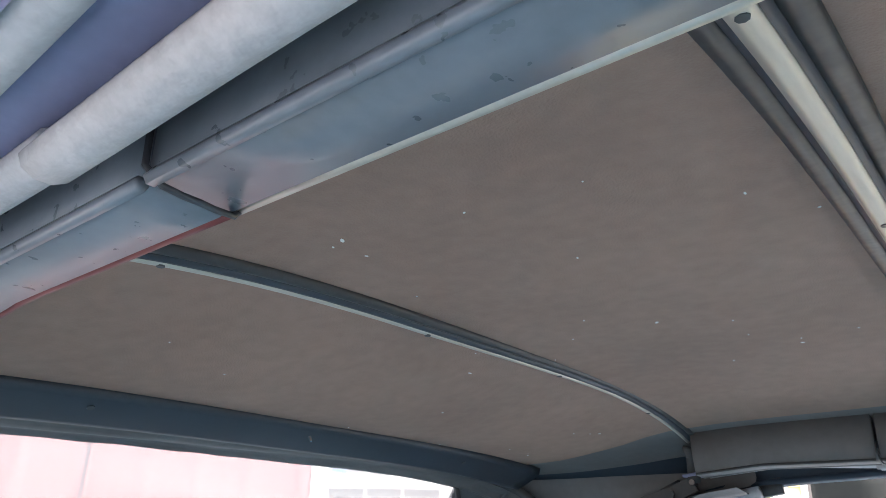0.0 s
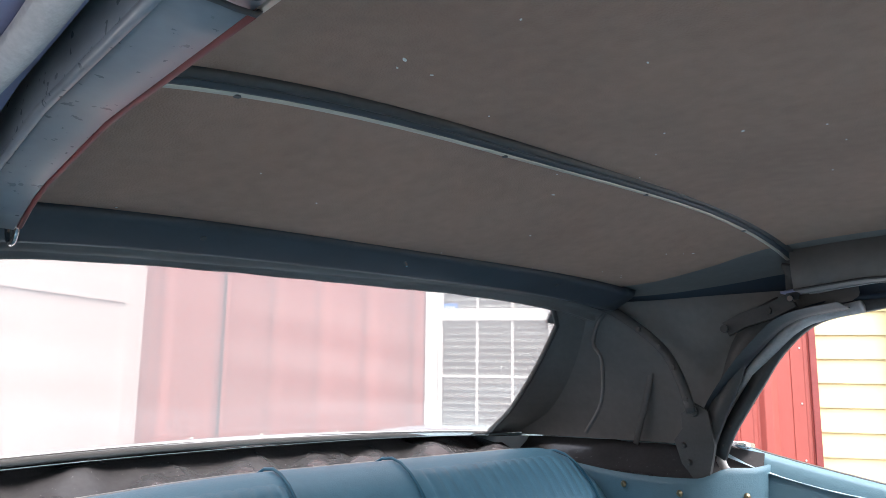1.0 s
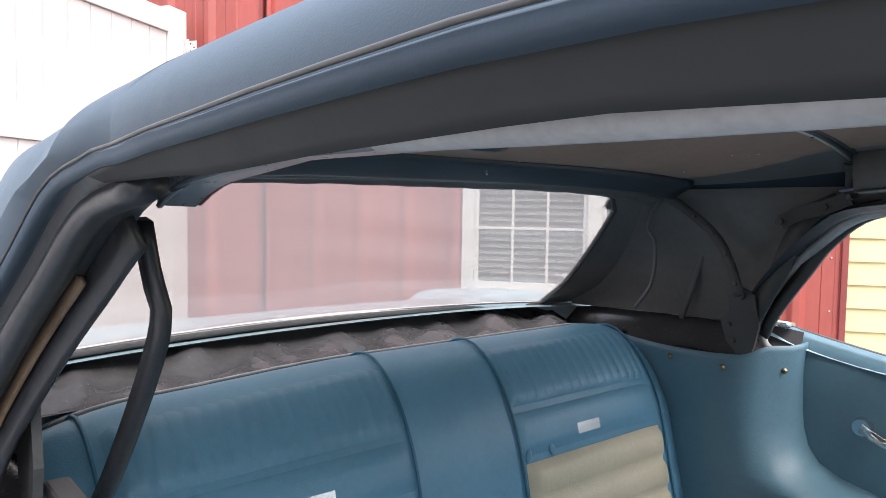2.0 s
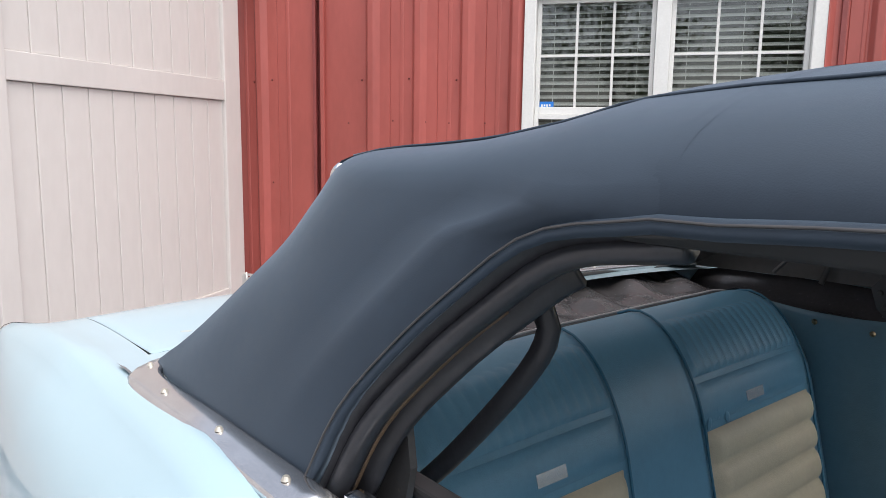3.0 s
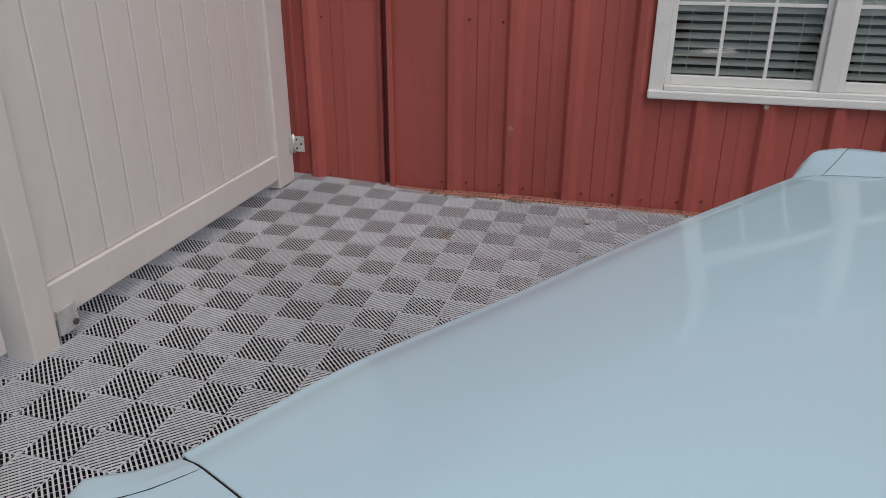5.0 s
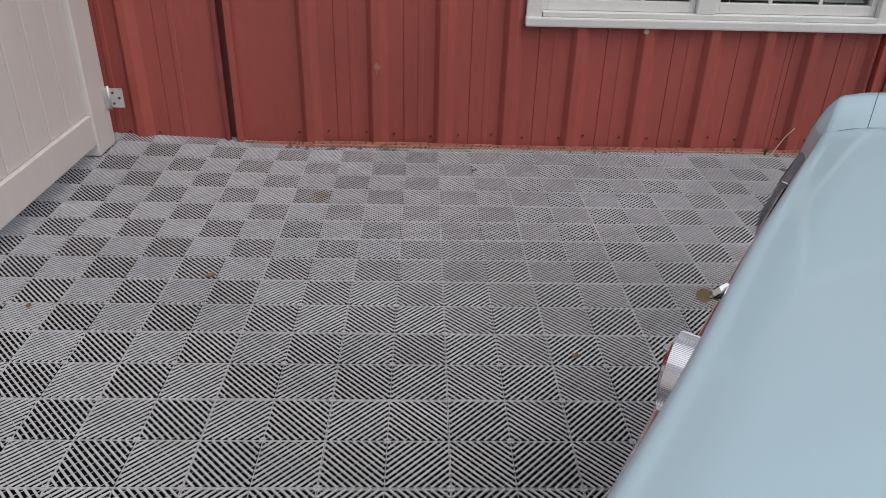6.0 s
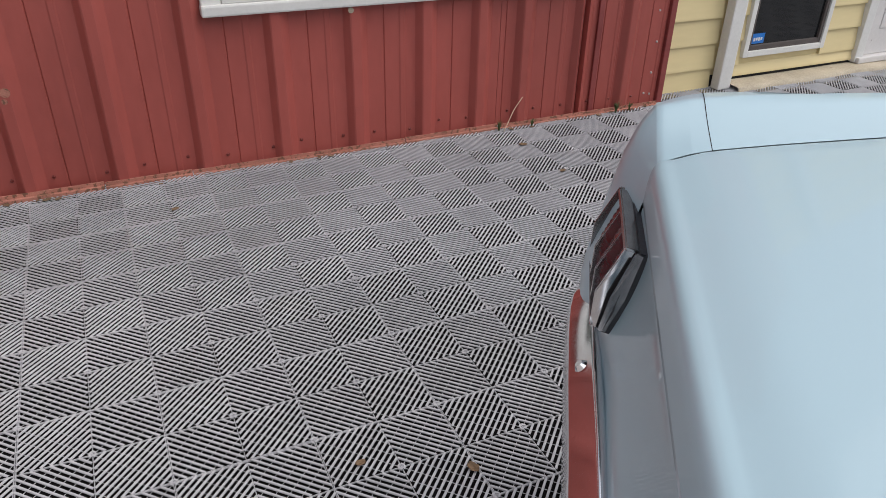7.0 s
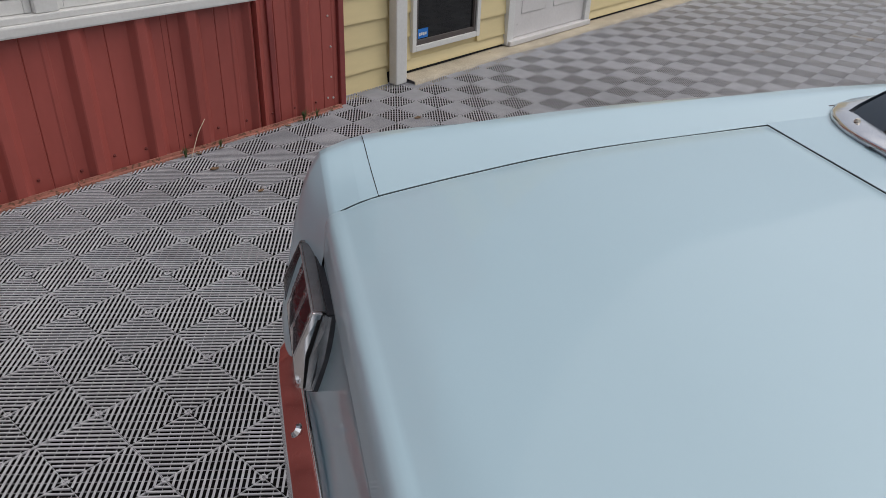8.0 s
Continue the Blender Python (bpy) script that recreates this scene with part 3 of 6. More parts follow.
def station(x, s=1):
    """The half section at x, by a smooth line through the stations; the right tail corner sits a little lower and narrower."""
    out = []
    for k in range(1, 7):
        row = []
        for c in (0, 1):
            v = [s[k][c] for s in STATIONS]
            i = min(max(int(np.searchsorted(XS, x, side="right")) - 1, 0), len(XS) - 2)
            h = XS[i + 1] - XS[i]
            u = (x - XS[i]) / h
            m0 = (v[i + 1] - v[i - 1]) / (XS[i + 1] - XS[i - 1]) if i else (v[1] - v[0]) / h
            m1 = (v[i + 2] - v[i]) / (XS[i + 2] - XS[i]) if i + 2 < len(v) else (v[i + 1] - v[i]) / h
            row.append((2 * u ** 3 - 3 * u * u + 1) * v[i] + (u ** 3 - 2 * u * u + u) * h * m0 + (3 * u * u - 2 * u ** 3) * v[i + 1] + (u ** 3 - u * u) * h * m1)
        out.append(row)
    if s < 0:
        g = min(1.0, max(0.0, (0.62 - x) / 0.54))
        h = min(1.0, max(0.0, (0.28 - x) / 0.26))
        for k, (dy, dz) in enumerate(((0.0, 0.0), (0.018, 0.022), (0.016, 0.010), (0.012, 0.0), (0.012, 0.0), (0.012, 0.0))):
            out[k] = [out[k][0] - dy * g, out[k][1] - dz * g]
        out[0][1] -= 0.010 * h
    f = min(1.0, max(0.0, (1.20 - x) / 0.30))
    for k, d in enumerate((0.0225, 0.020, 0.018, 0.012, 0.010, 0.010) if s > 0 else (-0.0095, -0.006, 0.0, 0.0, 0.0, 0.0)):
        out[k][0] += d * f
    if s > 0:
        out[0][1] -= 0.010 * min(1.0, max(0.0, (0.60 - x) / 0.40))
    if s < 0:
        sink = 0.010 * min(1.0, max(0.0, (1.10 - x) / 0.30))
        out[0][1] -= sink
        out[1][1] -= sink
    return out


def lid_z(x, u):
    """Height of the lid's edge line across the car, u from -1 to 1."""
    return station(x, 1)[0][1] * (1 + u) / 2 + station(x, -1)[0][1] * (1 - u) / 2


def body_side(s):
    rows = []
    for x in body_x:
        p = station(x, s)
        line = curve([(0, *p[0]), (0, (p[0][0] + p[1][0]) / 2, (p[0][1] + p[1][1]) / 2 - 0.002), (0, *p[1]), (0, p[1][0] + 0.022, p[1][1] - 0.022), *[(0, *q) for q in p[2:]]], 30)
        rows.append([(x, s * q[1], q[2]) for q in line])

    def arch(i, j):
        q = rows[i][j]
        return any((q[0] - a) ** 2 + (q[2] - 0.33) ** 2 < 0.36 ** 2 for a in AXLES)

    ob = grid("body_side", rows, PAINT, car, skip=arch, flip=s > 0)
    return ob


for s in (-1, 1):
    side = body_side(s)
    # the cast end cap of the rear wing is told by its seam
    p = station(0.062, s)[0:2]
    seam = curve([(0.064, s * p[0][0], p[0][1]), (0.062, s * (p[0][0] + p[1][0]) / 2, (p[0][1] + p[1][1]) / 2 - 0.0018), (0.060, s * p[1][0], p[1][1] - 0.0002), (0.062, s * (p[1][0] + 0.0215), p[1][1] - 0.0225), (0.064, s * (p[1][0] + 0.0205), p[1][1] - 0.09)], 16)
    sweep("cap_seam", seam, ring(0.0006, 6), DARK, side, "thin panel seam", up=(1, 0, 0))
    # tail end of the wing, leaning back towards the bumper and proud at its outer edge
    q = station(0.0, s)
    top = curve([(0, *q[0]), (0, (q[0][0] + q[1][0]) / 2, (q[0][1] + q[1][1]) / 2 - 0.002), (0, *q[1]), (0, q[1][0] + 0.022, q[1][1] - 0.022), *[(0, *w) for w in q[2:]]], 30)

    fore = []
    for x in (0.04, 0.03, 0.018, 0.008):
        p = station(x, s)
        line = curve([(0, *p[0]), (0, (p[0][0] + p[1][0]) / 2, (p[0][1] + p[1][1]) / 2 - 0.002), (0, *p[1]), (0, p[1][0] + 0.022, p[1][1] - 0.022), *[(0, *q) for q in p[2:]]], 30)
        fore.append([(x, v[1], v[2]) for v in line])

    def tail_x(z, y):
        lean = float(np.interp(z, [0.30, 0.50, 0.575, 0.61, 0.76, 0.78, 0.80, 0.82, 0.835, 0.843], [0.0, -0.050, -0.051, -0.048, -0.020, -0.0155, -0.012, -0.0078, -0.0035, 0.0]))
        flare = float(np.interp(y, [0.70, 0.745, 0.785, 0.83], [0.0, 0.006, 0.022, 0.024]))
        return lean - flare * float(np.interp(z, [0.30, 0.5, 0.62, 0.77, 0.80, 0.825, 0.843], [0.3, 0.9, 1.0, 1.0, 0.9, 0.5, 0.0]))

    def settle(z, top_z):
        """Depth under a column's own top, told as height on the inner column."""
        return z if z < 0.76 else 0.76 + (z - 0.76) * 0.083 / (top_z - 0.76)

    rows = []
    for k, w in enumerate(top[:12]):
        z, y = w[2], w[1]
        row = [(v[0], s * v[1], v[2]) for v in (fore[0][k], fore[1][k], fore[2][k], fore[3][k])]
        for zz in [z - 0.0015, z - 0.004, z - 0.009, z - 0.016, z - 0.026, *np.linspace(z - 0.040, 0.58, 9), 0.50, 0.42, 0.34]:
            depth = min(1.0, (z - zz) / 0.03)
            row.append((tail_x(settle(zz, z), y) + (0.003 * depth if k == 0 else 0.0), s * (y - 0.006 * depth - (0.010 * depth if k == 0 else 0.0)), zz))
        rows.append(row)
    grid("wing_end", rows, PAINT, side, flip=s > 0)
    lower = []
    for k, w in enumerate(top[11:], 11):
        z, y = w[2], w[1]
        xf = tail_x(min(0.835, settle(z, q[1][1])), 0.80)
        lower.append([(v[0], s * v[1], v[2]) for v in (fore[0][k], fore[1][k], fore[2][k])] + [(0.0, s * y, z), (xf * 0.45, s * (y - 0.001), z), (xf * 0.8, s * (y - 0.004), z), (xf * 0.97, s * (y - 0.010), z), (xf, s * (y - 0.018), min(z, 0.86)), (xf + 0.006, s * (y - 0.032), min(z, 0.85)), (xf + 0.016, s * (y - 0.05), min(z, 0.84))])
    grid("wing_corner", lower, PAINT, side, flip=s > 0)

# boot lid with its turned-down lip
LID_MID, LID_HALF = 0.016, 0.6875


def lid_front(u):
    """Forward edge of the lid across the car, u from -1 to 1."""
    return 0.6295 - 0.026 * u + 0.0245 * u * u


LIP = curve([(0.020, 0, 0.851), (0.008, 0, 0.8475), (0.000, 0, 0.8435), (-0.005, 0, 0.836), (-0.008, 0, 0.824), (-0.0105, 0, 0.803), (-0.013, 0, 0.7805)], 14)
lid_rows = []
for k in range(49):
    u = -1 + 2 * k / 48
    crown = 1 - u * u
    front = lid_front(u)
    row = []
    for x in np.linspace(front, 0.035, 34):
        row.append((x, LID_MID + u * LID_HALF, lid_z(x, u) + (0.005 + 0.004 * min(1.0, x / 0.4)) * crown))
    for q in LIP:
        fall = min(1, max(0, (q[2] - 0.781) / 0.07))
        row.append((q[0] - 0.001 * crown, LID_MID + u * (LID_HALF - 0.002 * (1 - fall)), q[2] + (lid_z(0.02, u) + 0.005 * crown - 0.851) * fall))
    lid_rows.append(row)
boot_lid = grid("boot_lid", lid_rows, PAINT, car, "pale blue boot lid with turned-down lip", thick=0.006)
grid("boot_gutter", [[(x - 0.03 * (y / 0.7) * (x > 0.6), y, lid_z(max(x, 0.0), y / 0.7) - 0.014 + 0.009 * (1 - (y / 0.7) ** 2)) for x in (0.02, 0.1, 0.2, 0.3, 0.4, 0.5, 0.66)] for y in np.linspace(-0.690, 0.715, 21)], DARK, car)

seal = [(x, LID_MID - LID_HALF - 0.0015, station(x, -1)[0][1] - 0.0012) for x in np.linspace(0.006, 0.676, 30)] + [(lid_front(u) + 0.0015, LID_MID + u * (LID_HALF + 0.0015), lid_z(lid_front(u), u) + 0.009 * (1 - u * u) - 0.0004) for u in np.linspace(-0.996, 0.996, 50)] + [(x, LID_MID + LID_HALF + 0.0015, station(x)[0][1] - 0.0012) for x in np.linspace(0.624, 0.006, 30)]
sweep("lid_seal", seal, ring(0.0009, 6), DARK, boot_lid, "dark rubber lid seal")

# panel between the lid and the canvas
tulip = []
for y in np.linspace(-0.690, 0.72, 41):
    u = max(-1.0, min(1.0, (y - LID_MID) / LID_HALF))
    a = lid_front(u) + 0.003
    row = []
    for v in np.linspace(0, 1, 7):
        x = a + v * (0.772 + 0.05 * u * u - a)
        row.append((x, y, lid_z(x, u) + 0.009 * (1 - u * u) + 0.010 * v * (1 - min(1, abs(y) / 0.69) ** 4) + 0.0005))
    tulip.append(row)
grid("deck_panel", tulip, PAINT, car, flip=True)

# tail panel under the lid, leaning back to the bumper
tail = []
tail_line = curve([(-0.004, 0, 0.790), (-0.0095, 0, 0.7775), (-0.010, 0, 0.745), (-0.015, 0, 0.69), (-0.024, 0, 0.635), (-0.034, 0, 0.585), (-0.036, 0, 0.50), (0.02, 0, 0.34)], 24)
for y in np.linspace(-0.69, 0.69, 45):
    w = max(0.0, (abs(y) - 0.52) / 0.16)
    w = min(1.0, w) ** 2
    tail.append([(q[0] - 0.012 * w * min(1, max(0, (0.80 - q[2]) / 0.15)), y, q[2]) for q in tail_line])
grid("tail_panel", tail, PAINT, car, flip=True)

# rear bumper
bumper_path = curve([(0.30, -0.915, 0.515), (0.10, -0.905, 0.515), (0.0, -0.885, 0.515), (-0.050, -0.845, 0.515), (-0.068, -0.79, 0.515), (-0.068, -0.62, 0.515), (-0.062, -0.40, 0.515), (-0.058, 0, 0.515),
                     (-0.062, 0.40, 0.515), (-0.068, 0.62, 0.515), (-0.068, 0.79, 0.515), (-0.050, 0.845, 0.515), (0.0, 0.885, 0.515), (0.10, 0.905, 0.515), (0.30, 0.915, 0.515)], 70)
bumper = sweep("bumper", bumper_path, [(0.030, 0.044), (0.029, 0.052), (0.026, 0.0575), (0.022, 0.060), (0.016, 0.061), (0.0135, 0.060), (0.0125, 0.059), (-0.014, 0.0335), (-0.0155, 0.0315), (-0.018, 0.027), (-0.0195, 0.020), (-0.020, -0.015), (-0.015, -0.035), (-0.004, -0.055), (0.010, -0.060), (0.024, -0.02)], CHROME, car, "chrome rear bumper mirroring the red wall")
for y in (-0.605, 0.605, 0.20, -0.20):
    disc("bumper_bolt", CHROME, bumper, (-0.068, y, 0.5615), (-0.7, 0, 0.7), 0.011, 0.006, n=12, bevel=0.005)


def tail_lamp(s):
    """Cast-framed lamp with three upright red lenses; its face folds outward along a level line half way up."""
    FOLD = 0.46

    def P(u, v, d):
        ti, to, bi, bo = (0.578, 0.764), (0.762, 0.766), (0.624, 0.610), (0.818, 0.620)
        t = [ti[i] * (1 - u) + to[i] * u for i in (0, 1)]
        b = [bi[i] * (1 - u) + bo[i] * u for i in (0, 1)]
        crown = min(v / FOLD, (1 - v) / (1 - FOLD)) if 0 <= v <= 1 else 0.0
        return (-0.046 + 0.027 * v - 0.003 * u - d * (1 + 0.75 * crown), s * (b[0] * (1 - v) + t[0] * v), b[1] * (1 - v) + t[1] * v + 0.25 * d)

    bm = bmesh.new()

    def bar(u0, u1, v0, v1, da, db, lean=0.0):
        """A bar proud of the face, its inner flank leaning by lean; long ones fold with the face."""
        cut = sorted({v0, v1} | ({FOLD} if v0 < FOLD < v1 else set()))
        rings = []
        for v in cut:
            rings.append([bm.verts.new(P(u, v, d)) for u, d in ((u0, da), (u1, da), (u1, db), (u0 + lean, db))])
        for a, b in zip(rings, rings[1:]):
            for k in range(4):
                bm.faces.new((a[k], a[(k + 1) % 4], b[(k + 1) % 4], b[k]))
        bm.faces.new(rings[0][::-1])
        bm.faces.new(rings[-1])

    def done(name, material, parent, label="", bevel=0.0018):
        bmesh.ops.recalc_face_normals(bm, faces=bm.faces)
        bmesh.ops.bevel(bm, geom=list(bm.edges), offset=bevel, segments=2, affect="EDGES")
        return part(name, bm, material, parent, label)

    bar(0.0, 0.014, 0, 1, -0.006, 0.006, 0.004)
    bar(0.965, 1, 0, 1, 0.0, 0.017)
    bar(0.045, 0.965, 0, 0.05, 0.0, 0.017)
    bar(0.045, 0.965, 0.945, 1, 0.0, 0.017)
    lamp = done("tail_lamp", DIE_CAST, car, "cast-framed tail lamp with three upright red lenses, dark reflections put into the frame colour")
    bm = bmesh.new()
    bar(0.002, 1.010, -0.006, 1.010, -0.012, 0.001)
    done("lamp_gasket", GASKET, lamp, "black rubber gasket on the body", 0.0012)
    bm = bmesh.new()
    bar(0.030, 0.047, 0, 1, 0.006, 0.0175)
    done("inner_strip", CHROME, lamp, "bright folded strip along the inner side", 0.0015)
    # Small chrome bar added to make the highlight on the frame's inner top corner.
    bm = bmesh.new()
    bar(0.012, 0.049, 0.93, 1.0, 0.006, 0.0190)
    done("corner_clip", CHROME, lamp, "bright bar standing for the highlight at the upper corner", 0.0015)
    bm = bmesh.new()
    bar(0.018, 0.042, 0.02, 0.98, 0.0, 0.0085)
    part("side_recess", bm, DARK, lamp)
    for k in range(3):
        u0 = 0.066 + k * 0.305
        u1 = u0 + 0.235
        pts = [[P(u, v, 0.004 + 0.007 * math.sin(math.pi * (u - u0) / (u1 - u0)) ** 0.7 + 0.0009 * (-1) ** int(30 * v)) for v in np.linspace(0.055, 0.94, 31)] for u in np.linspace(u0, u1, 7)]
        grid("lens", pts, LENS_RED, lamp, "dark red ribbed lens")
        bm = bmesh.new()
        bar(u0 - 0.022, u1 + 0.022, 0.05, 0.945, 0.0015, 0.003)
        part("lens_recess", bm, DARK, lamp)
        if k < 2:
            bm = bmesh.new()
            bar(u1 + 0.024, u1 + 0.046, 0.05, 0.945, 0.0, 0.017)
            done("divider", CHROME, lamp, "", 0.0015)


tail_lamp(1)
tail_lamp(-1)

# fuel cap, boot lock with the key left in it
cap_m = Matrix.Translation((-0.015, 0.058, 0.667)) @ Matrix.Rotation(radians(-90), 4, "Y")
bm = bmesh.new()
bmesh.ops.create_cone(bm, cap_ends=True, segments=130, radius1=0.056, radius2=0.056, depth=0.04, matrix=cap_m @ Matrix.Translation((0, 0, 0.020)))
r = bmesh.ops.inset_individual(bm, faces=[f for f in bm.faces if len(f.verts) == 4], thickness=0.0005, depth=-0.0009)
fuel_cap = part("fuel_cap", bm, CHROME, car, "knurled chrome fuel cap")
disc("cap_flange", DARK, fuel_cap, (0.006, 0.058, 0.667), (-1, 0, 0), 0.060, 0.023, n=40, bevel=0.003)
disc("cap_ring", CHROME, fuel_cap, (-0.055, 0.058, 0.667), (-1, 0, 0), 0.047, 0.006, n=36, bevel=0.008)
disc("cap_hub", RED_TRIM, fuel_cap, (-0.061, 0.058, 0.667), (-1, 0, 0), 0.026, 0.004, n=24, bevel=0.004)
disc("cap_knob", CHROME, fuel_cap, (-0.061, 0.058, 0.699), (-1, 0, 0.2), 0.007, 0.009, n=12, bevel=0.003)
bm = bmesh.new()
outline = [(0.030, 0.0), (0.022, 0.012), (0.0, 0.019), (-0.018, 0.012), (-0.024, 0.0), (-0.018, -0.012), (0.0, -0.017), (0.02, -0.012)]
lock_m = Matrix.Translation((-0.012, 0.050, 0.812)) @ Matrix.Rotation(radians(70), 4, "Z") @ Matrix.Rotation(radians(-52), 4, "X")
for k, (sc, h) in enumerate(((0.80, 0.0), (0.80, 0.003), (0.70, 0.007), (0.60, 0.007), (0.52, 0.004))):
    vs = [bm.verts.new(lock_m @ Vector((a * sc, b * sc, h))) for a, b in outline]
    if k:
        for i in range(8):
            bm.faces.new((last[i], last[(i + 1) % 8], vs[(i + 1) % 8], vs[i]))
    last = vs
bm.faces.new(last)
lock = part("boot_lock", bm, CHROME, car, "chrome leaf-shaped boot lock cover")
sweep("lock_barrel", [(0.000, 0.046, 0.804), (-0.013, 0.048, 0.802)], ring(0.007, 12), CHROME, lock)
key = sweep("key", [(-0.012, 0.048, 0.802), (-0.025, 0.049, 0.800)], [(-0.004, 0.001), (0.004, 0.001), (0.004, -0.001), (-0.004, -0.001)], BRASS, lock, "worn brass key left in the lock")
bm = bmesh.new()
bmesh.ops.create_cone(bm, cap_ends=True, segments=14, radius1=0.0095, radius2=0.0095, depth=0.003, matrix=Matrix.Translation((-0.033, 0.0495, 0.799)) @ Matrix.Rotation(radians(80), 4, "X"))
part("key_bow", bm, BRASS, lock)

# ------------------------------------------------ canvas top
ARCH = [(1.262, 0.716, 0.944), (1.288, 0.694, 1.017), (1.342, 0.674, 1.084), (1.396, 0.658, 1.136), (1.464, 0.646, 1.186), (1.556, 0.640, 1.204)]
CORNER = [(0.790, 0.693, 0.932), (0.822, 0.697, 0.952), (0.886, 0.691, 0.988), (0.936, 0.673, 1.030), (0.980, 0.649, 1.076), (1.019, 0.622, 1.120), (1.048, 0.597, 1.165), (1.066, 0.579, 1.198), (1.078, 0.570, 1.222)]
EDGE = ([1.06, 1.30, 1.45, 1.556, 1.75, 1.90, 2.30, 2.62], [1.222, 1.227, 1.228, 1.228, 1.230, 1.232, 1.217, 1.172])
RISE = ([1.06, 1.20, 1.28, 1.38, 1.45, 1.556, 1.65, 1.75, 1.90, 2.30, 2.62], [0.034, 0.036, 0.043, 0.066, 0.090, 0.103, 0.107, 0.108, 0.108, 0.100, 0.075])
HEM = ([1.44, 1.459, 1.523, 1.569, 1.654, 1.722, 1.774, 1.83, 1.89, 2.30, 2.62], [1.183, 1.190, 1.201, 1.2045, 1.211, 1.2143, 1.2173, 1.2193, 1.2213, 1.206, 1.160])
LIMIT = ([1.06, 1.08, 1.11, 1.16, 1.23, 1.35, 1.556, 2.62], [0.570, 0.576, 0.600, 0.624, 0.638, 0.643, 0.644, 0.640])


FAR_BACK = 0.045       # how much further back the cloth is fastened on the left


def roof_limit(x):
    return float(np.interp(x, *LIMIT))


def roof_z(x, y):
    return float(np.interp(x, *EDGE) + np.interp(x, *RISE) * (1 - min(1.0, abs(y) / roof_limit(x)) ** 3.2) ** 0.6)


def by_z(line, v, n=60):
    """A line resampled by height, v from 0 at its foot to 1 at its head."""
    c = curve(line, n)
    z = c[:, 2]
    t = z[0] + v * (z[-1] - z[0])
    return np.array([np.interp(t, z, c[:, 0]), np.interp(t, z, c[:, 1]), t])


def canvas_side(s, inset, name, material, flip):
    rows = []
    for u in np.linspace(0, 1, 15):
        row = []
        for v in 1 - (1 - np.linspace(0, 1, 26)) ** 1.5:
            a, b = by_z(CORNER, v), by_z(ARCH + [(1.562, 0.644, 1.228)], v)
            p = (1 - u) * a + u * b
            bulge = 0.008 * math.sin(math.pi * u) * math.sin(math.pi * v) ** 0.6 + 0.016 * math.exp(-((u - 0.84) / 0.075) ** 2) * min(1.0, v * 1.6) - inset
            crease = 0.003 * math.sin(9 * u + 5 * v) * math.sin(math.pi * u) * math.sin(math.pi * v)
            xt = 1.075 + u * (1.562 - 1.075)
            top = (1 - u) * np.array(CORNER[-1]) + u * np.array((1.562, 0.644, 1.228))
            fix = v ** 1.6 * (np.array([xt, roof_limit(xt) - 0.0005, roof_z(xt, 9) + 0.001]) - top)
            p = p + fix
            foot = 0.017 * (1 - v) ** 2 * math.sin(math.pi * (0.18 + 0.82 * u))
            row.append((p[0] + inset * 0.6 * (1 - u) - (FAR_BACK * (1 - v) if s > 0 else -0.006 * math.sin(math.pi * v) ** 0.8) * (1 - u), s * (p[1] + bulge + crease + foot), p[2] - inset * v * 0.3))
        rows.append(row)
    if name:
        grid(name, rows, material, car, flip=flip)
    return rows


def rear_point(u, v, inset=0.0):
    """The rear curtain: u from -1 to 1 across, v from the belt to the roof edge."""
    w = abs(u)
    y1 = 0.57 * w
    foot = np.array([0.702 + 0.088 * w ** 2, 0.693 * w, 0.946 - 0.014 * w * w])
    head = np.array([1.068 + 0.022 * y1 * y1, y1, roof_z(1.075, y1)])
    p = foot + (head - foot) * v
    c = by_z(CORNER, v)
    lin = np.array(CORNER[0]) + (np.array(CORNER[-1]) - np.array(CORNER[0])) * v
    p = p + (c - lin) * w ** 6
    if u > 0:
        p[0] -= FAR_BACK * (1 - v) * min(1.0, w * 1.3) ** 2
    else:
        p[0] += 0.006 * math.sin(math.pi * v) ** 0.8 * w ** 6
    return (p[0] + inset, math.copysign(p[1], u) * (1 - inset), p[2] - inset * 0.4)


def glass_top(u):
    return 0.90 - 0.02 * abs(u) ** 6


UG, UGR, VG = 0.885, 0.885, 0.012


def curtain(inset, name, material, flip):
    us = np.unique(np.r_[np.linspace(-1, -UGR, 6), np.linspace(-UGR, UG, 45), np.linspace(UG, 1, 4)])
    rows = []
    for u in us:
        g = glass_top(max(-1, min(1, u)))
        vs = np.r_[0, np.linspace(VG, g, 21), np.linspace(g, 1, 8)[1:]]
        rows.append([rear_point(u, v, inset) for v in vs])

    def hole(i, j):
        u = (us[i] + us[i + 1]) / 2
        if u > UG or u < -UGR or not 1 <= j <= 20:
            return False
        edge = min(UG - u, UGR + u)
        top = (20 - j) / 20
        return not (edge < 0.06 and top < 0.12 and (edge / 0.06 + top / 0.12) < 0.9)

    grid(name, rows, material, car, flip=flip, skip=hole)


curtain(0.0, "rear_curtain", CANVAS, False)
curtain(0.010, "curtain_lining", LINING, True)
gl = grid("rear_window", [[rear_point(u, VG - 0.004 + v * (glass_top(u) + 0.010 - VG), 0.004 + 0.0022 * math.sin(23 * v + 5 * u) * math.sin(3.2 * u + 2 * v) * math.sin(math.pi * v)) for v in np.linspace(0, 1, 40)] for u in np.linspace(-UGR - 0.006, UG + 0.006, 61)], REAR_GLASS, car, "clear flexible plastic rear window")
gl.visible_shadow = False
